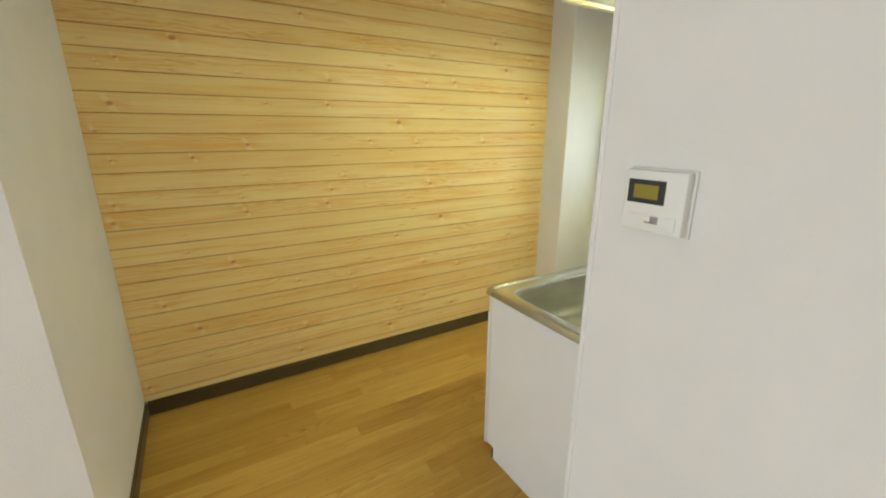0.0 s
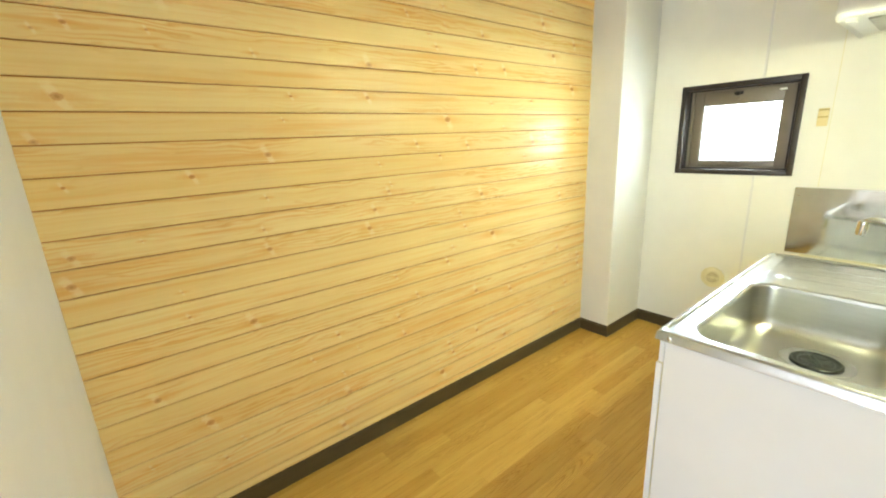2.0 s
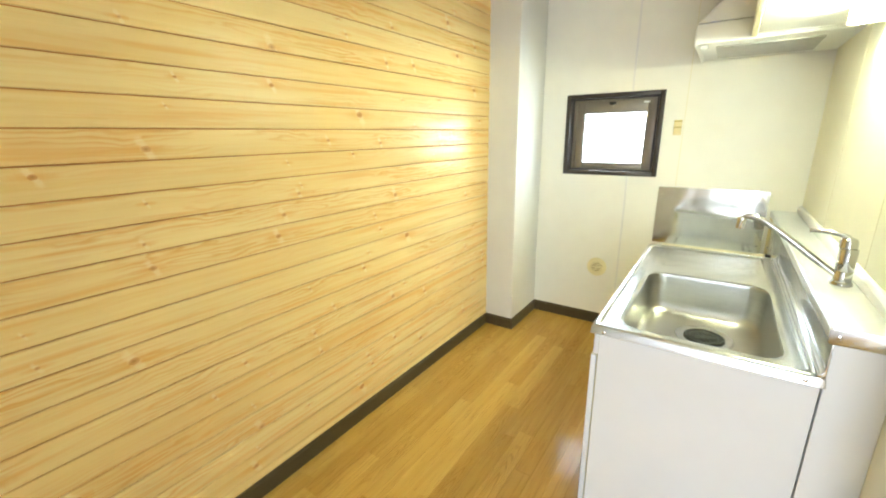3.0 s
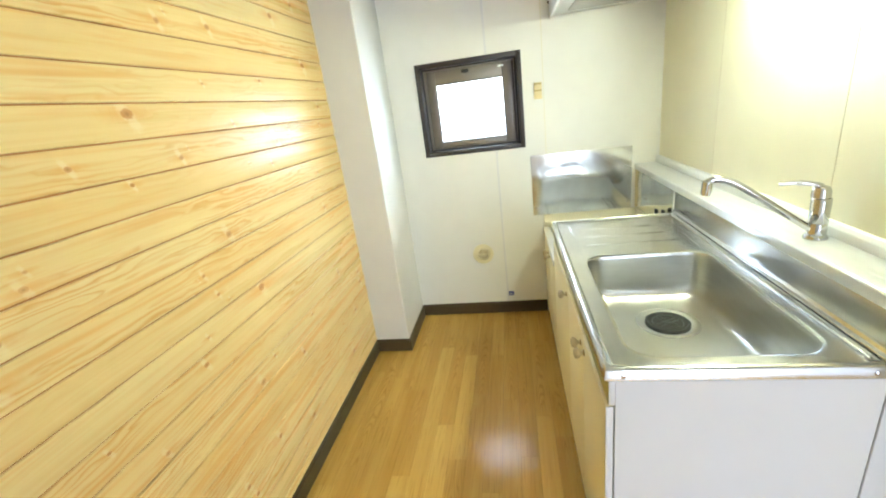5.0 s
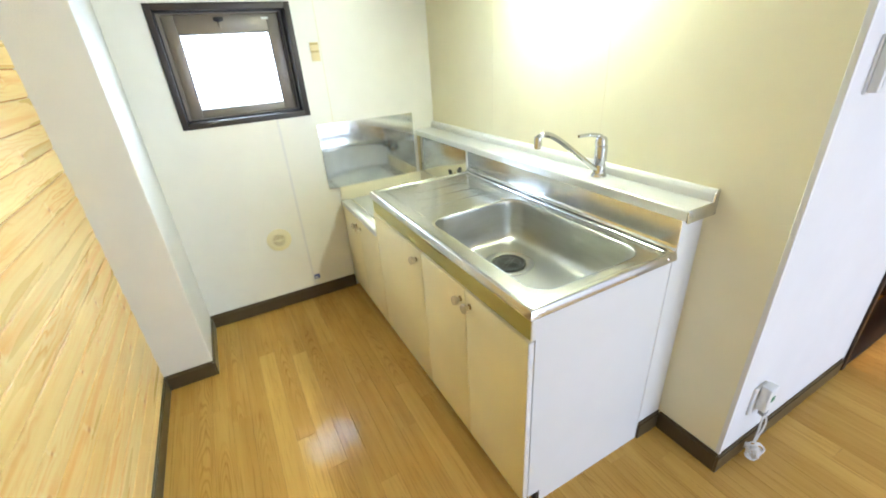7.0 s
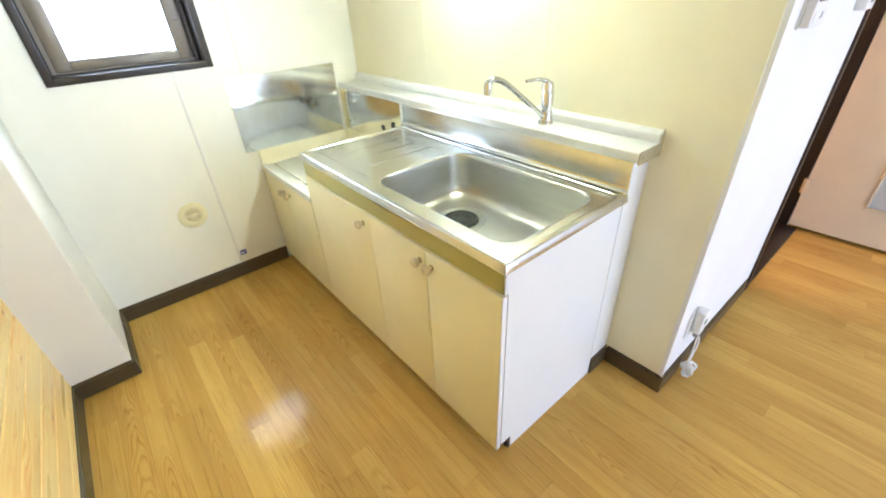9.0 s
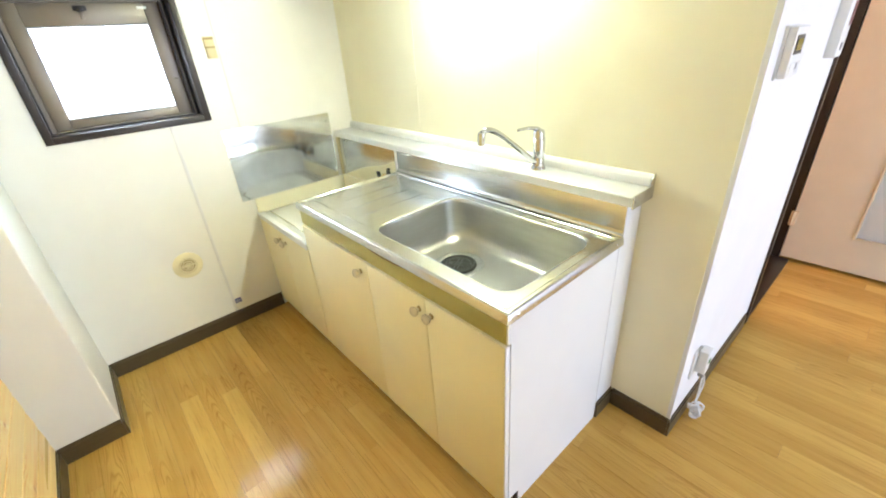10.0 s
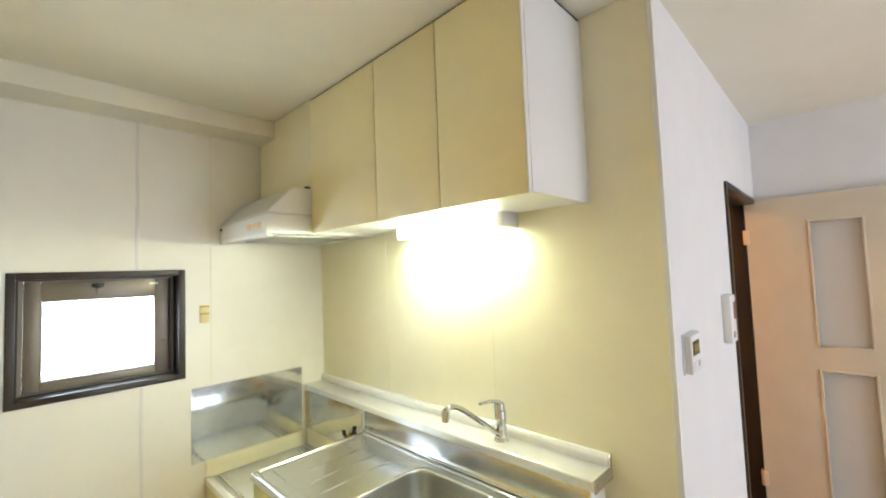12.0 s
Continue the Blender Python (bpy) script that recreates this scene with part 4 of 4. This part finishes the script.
def small_plate():
    k = thing("wall_plate", (WX, 0.0, 1.38), "small ivory plastic plate with two tan bars", "wall plate")
    part("plate", soften(bar(WX - 0.006, -0.022, 1.374, WX, 0.022, 1.464, 0), 0.002), M_AGED, k)
    for z in (1.420, 1.456):
        part("bar", bar(WX - 0.0085, -0.022, z - 0.004, WX - 0.0055, 0.022, z + 0.004, 0.001), M_TAN, k)


def blue_tag():
    k = thing("sticker", (WX, 0.246, 0.130), "tiny blue sticker with pale print near the baseboard", "sticker")
    part("sheet", bar(WX - 0.0012, 0.222, 0.126, WX - 0.0001, 0.262, 0.156, 0), M_BLUE, k)
    part("print", boxes((WX - 0.0018, 0.230, 0.139, WX - 0.0010, 0.254, 0.144), (WX - 0.0018, 0.234, 0.132, WX - 0.0010, 0.250, 0.135)), M_PLASTIC, k)


def heater_remote():
    y0, y1, z0, z1 = -0.874, -0.752, 1.248, 1.364
    k = thing("heater_remote", (EX, (y0 + y1) / 2, z0), "white plastic water heater remote with an olive display", "control panel")
    part("back_plate", soften(bar(EX - 0.006, y0 - 0.004, z0 - 0.003, EX, y1 + 0.004, z1 + 0.003, 0), 0.002), M_PLASTIC, k)
    case = part("case", soften(bar(EX - 0.026, y0, z0, EX - 0.0062, y1, z1, 0), 0.004, 3), M_PLASTIC, k)
    x = EX - 0.0262
    part("screen", soften(bar(x - 0.001, y0 + 0.038, z1 - 0.062, x + 0.001, y1 - 0.009, z1 - 0.018, 0), 0.0005, 1), M_SCREEN, case, "dark display window")
    part("display", bar(x - 0.0018, y0 + 0.050, z1 - 0.053, x - 0.0008, y1 - 0.022, z1 - 0.027, 0), M_OLIVE, case, "olive liquid crystal")
    part("button", soften(bar(x - 0.002, y0 + 0.044, z1 - 0.098, x + 0.001, y0 + 0.060, z1 - 0.084, 0), 0.0008), M_GREY, case, "grey button")
    part("flap", soften(bar(x - 0.0015, y0 + 0.012, z0 + 0.008, x + 0.001, y1 - 0.012, z0 + 0.034, 0), 0.0008), M_PLASTIC, case)
    part("print", bar(x - 0.0006, y1 - 0.040, z1 - 0.090, x + 0.0004, y1 - 0.020, z1 - 0.087, 0), M_GREY, case)
    part("print", bar(x - 0.0020, (y0 + y1) / 2 - 0.012, z0 + 0.018, x - 0.0008, (y0 + y1) / 2 + 0.010, z0 + 0.021, 0), M_GREY, case)


def intercom():
    y0, y1, z0, z1 = -1.455, -1.355, 1.250, 1.445
    k = thing("intercom", (EX, (y0 + y1) / 2, z0), "white plastic wall intercom with a dark red panel", "intercom")
    case = part("case", soften(bar(EX - 0.032, y0, z0, EX, y1, z1, 0), 0.005, 3), M_PLASTIC, k)
    part("panel", soften(bar(EX - 0.034, y0 + 0.010, z1 - 0.100, EX - 0.031, y0 + 0.050, z1 - 0.030, 0), 0.001), M_RED, case, "dark red panel")
    part("button", soften(bar(EX - 0.035, y1 - 0.050, z0 + 0.022, EX - 0.031, y1 - 0.024, z0 + 0.046, 0), 0.001), M_GREY, case, "grey button")


def wall_outlet():
    c = Vector((EX, -0.800, 0.275))
    k = thing("wall_outlet", c, "white wall outlet plate above the baseboard", "outlet")
    part("plate", soften(bar(EX - 0.008, c.y - 0.036, c.z - 0.060, EX, c.y + 0.036, c.z + 0.060, 0), 0.003), M_PLASTIC, k)
    part("insert", soften(bar(EX - 0.010, c.y - 0.012, c.z - 0.034, EX - 0.0078, c.y + 0.012, c.z + 0.034, 0), 0.001), M_PLASTIC, k)
    a = thing("plug_adapter", c + Vector((-0.01, -0.01, 0.02)), "white plug-in adapter with a green switch", "adapter")
    body = part("body", soften(bar(EX - 0.042, c.y - 0.030, c.z - 0.030, EX - 0.0102, c.y + 0.016, c.z + 0.070, 0), 0.005, 3), M_PLASTIC, a)
    part("switch", soften(bar(EX - 0.044, c.y - 0.016, c.z + 0.016, EX - 0.0415, c.y + 0.002, c.z + 0.036, 0), 0.0008), M_GREEN, body, "green switch")
    part("plug", soften(bar(EX - 0.040, c.y - 0.022, c.z - 0.052, EX - 0.020, c.y + 0.008, c.z - 0.0305, 0), 0.004), M_GREY, a, "grey plug")
    cord = thing("power_cord", (EX - 0.04, c.y - 0.01, 0.04), "bundled thin white cord tied below the outlet", "cord")
    y = c.y - 0.010
    part("lead", sweep(bmesh.new(), curve_points([(EX - 0.036, y + 0.005, c.z - 0.052), (EX - 0.040, y + 0.012, 0.165), (EX - 0.038, y + 0.004, 0.12), (EX - 0.036, y, 0.085)]), 0.0028, 8), M_CORD, cord)
    part("lead", sweep(bmesh.new(), curve_points([(EX - 0.036, y - 0.010, c.z - 0.052), (EX - 0.042, y - 0.022, 0.17), (EX - 0.040, y - 0.012, 0.12), (EX - 0.038, y - 0.004, 0.085)]), 0.0028, 8), M_CORD, cord)
    for i in range(7):
        pts, a0 = [], i * 0.9
        for s in range(25):
            u = 2 * math.pi * s / 24
            pts.append((EX - 0.038 + 0.010 * math.sin(u * 2 + a0) - 0.003 * i, y + (0.016 + 0.004 * (i % 3)) * math.cos(u) + 0.006 * math.sin(a0), 0.052 + (0.030 + 0.004 * (i % 2)) * math.sin(u) + 0.006 * math.cos(a0)))
        part("loop", sweep(bmesh.new(), pts, 0.0028, 8), M_CORD, cord)
    part("tie", sweep(bmesh.new(), [(EX - 0.062, y - 0.006, 0.060), (EX - 0.016, y + 0.004, 0.058)], 0.011, 12), M_CORD, cord, "twisted tie")


M_RECESS = mat("tan_recess_shade", (0.46, 0.36, 0.15), 0.5, var=0.06)
M_RED = mat("dark_red_plastic", (0.16, 0.04, 0.03), 0.35, var=0.1)
round_vent()
small_plate()
blue_tag()
heater_remote()
intercom()
wall_outlet()


def hall_lamp():
    k = thing("hall_lamp", (0.95, -1.45, CEIL), "lit round warm ceiling lamp in the hall", "lamp")
    part("base", lathe(bmesh.new(), (0.95, -1.45, CEIL), (0, 0, -1), ((0.10, 0), (0.10, 0.02), (0.09, 0.024)), 24), M_PLASTIC, k)
    part("globe", lathe(bmesh.new(), (0.95, -1.45, CEIL), (0, 0, -1), ((0.088, 0.024), (0.10, 0.05), (0.09, 0.085), (0.05, 0.105), (0.002, 0.11)), 24), M_WARM, k, "glowing globe")


M_WARM = glow("warm_globe", (1.0, 0.47, 0.18), 80)
hall_lamp()

# ---- boards of the pine wall ----
PITCH, GAP, FOOT = 0.0869, 0.0042, 0.1176
row_z = [FOOT + PITCH * i for i in range(-1, 27)]


def board_mesh(length, height):
    """A board with chamfered long edges and a slightly crowned face."""
    h, e, crown, k = height / 2, 0.0016, 0.0017, 10
    face = [(-0.0066 - crown * (1 - (1 - 2 * i / k) ** 2), h - e - i * (2 * h - 2 * e) / k) for i in range(k + 1)]
    bm = prism(bmesh.new(), [(0.004, -h), (0.004, h), (-0.005, h), *face, (-0.005, -h)], "x", -length / 2, length / 2)
    bmesh.ops.recalc_face_normals(bm, faces=bm.faces[:])
    me = bpy.data.meshes.new("board")
    bm.to_mesh(me)
    bm.free()
    me.materials.append(M_PINE)
    me.shade_smooth()
    me.set_sharp_from_angle(angle=radians(20))
    return me


full = board_mesh(COLX - LX, PITCH - GAP)
last = board_mesh(COLX - LX, CEIL - (FOOT + PITCH * 26) - GAP)
for i, z in enumerate(row_z):
    ob = new("board", full)
    ob.parent = wall_pine
    ob.location = ((COLX + LX) / 2, PY + 0.0062, z + PITCH / 2)
    if z + PITCH > CEIL:
        ob.data = last
        ob.location.z = (z + CEIL) / 2

# ---- strips of the floor ----
rng = random.Random(5)
SW = 0.0757
plank_data = {}


def plank_mesh(length):
    if length not in plank_data:
        h, e = SW / 2 - 0.0003, 0.0007
        bm = prism(bmesh.new(), [(-h, -0.010), (h, -0.010), (h, -e), (h - e, 0.0), (-h + e, 0.0), (-h, -e)], "x", -length / 2 + 0.0004, length / 2 - 0.0004)
        bmesh.ops.recalc_face_normals(bm, faces=bm.faces[:])
        me = bpy.data.meshes.new("plank")
        bm.to_mesh(me)
        bm.free()
        me.materials.append(M_FLOOR)
        plank_data[length] = me
    return plank_data[length]


y = 0.600 - SW * 42
while y < PY + 0.01:
    ym = y + SW / 2
    if ym > FARY - 0.04:
        x_lo, x_hi = (LX - 0.02, WX + 0.02) if y > LY else (WESTX - 0.02, WX + 0.02 if ym > SY else 1.42)
        x = x_lo - rng.random() * 0.5
        while x < x_hi:
            length = rng.choice((0.75, 0.9, 1.2) if x > -1.9 else (1.5, 1.8))
            a, b = max(x, x_lo), min(x + length, x_hi)
            if b - a > 0.02:
                ob = new("plank", plank_mesh(round(b - a, 3)))
                ob.parent = floor
                ob.location = ((a + b) / 2, ym, 0.0)
                ob.rotation_euler = (rng.uniform(-0.0025, 0.0025), rng.uniform(-0.0006, 0.0006), 0)
            x += length
    y += SW
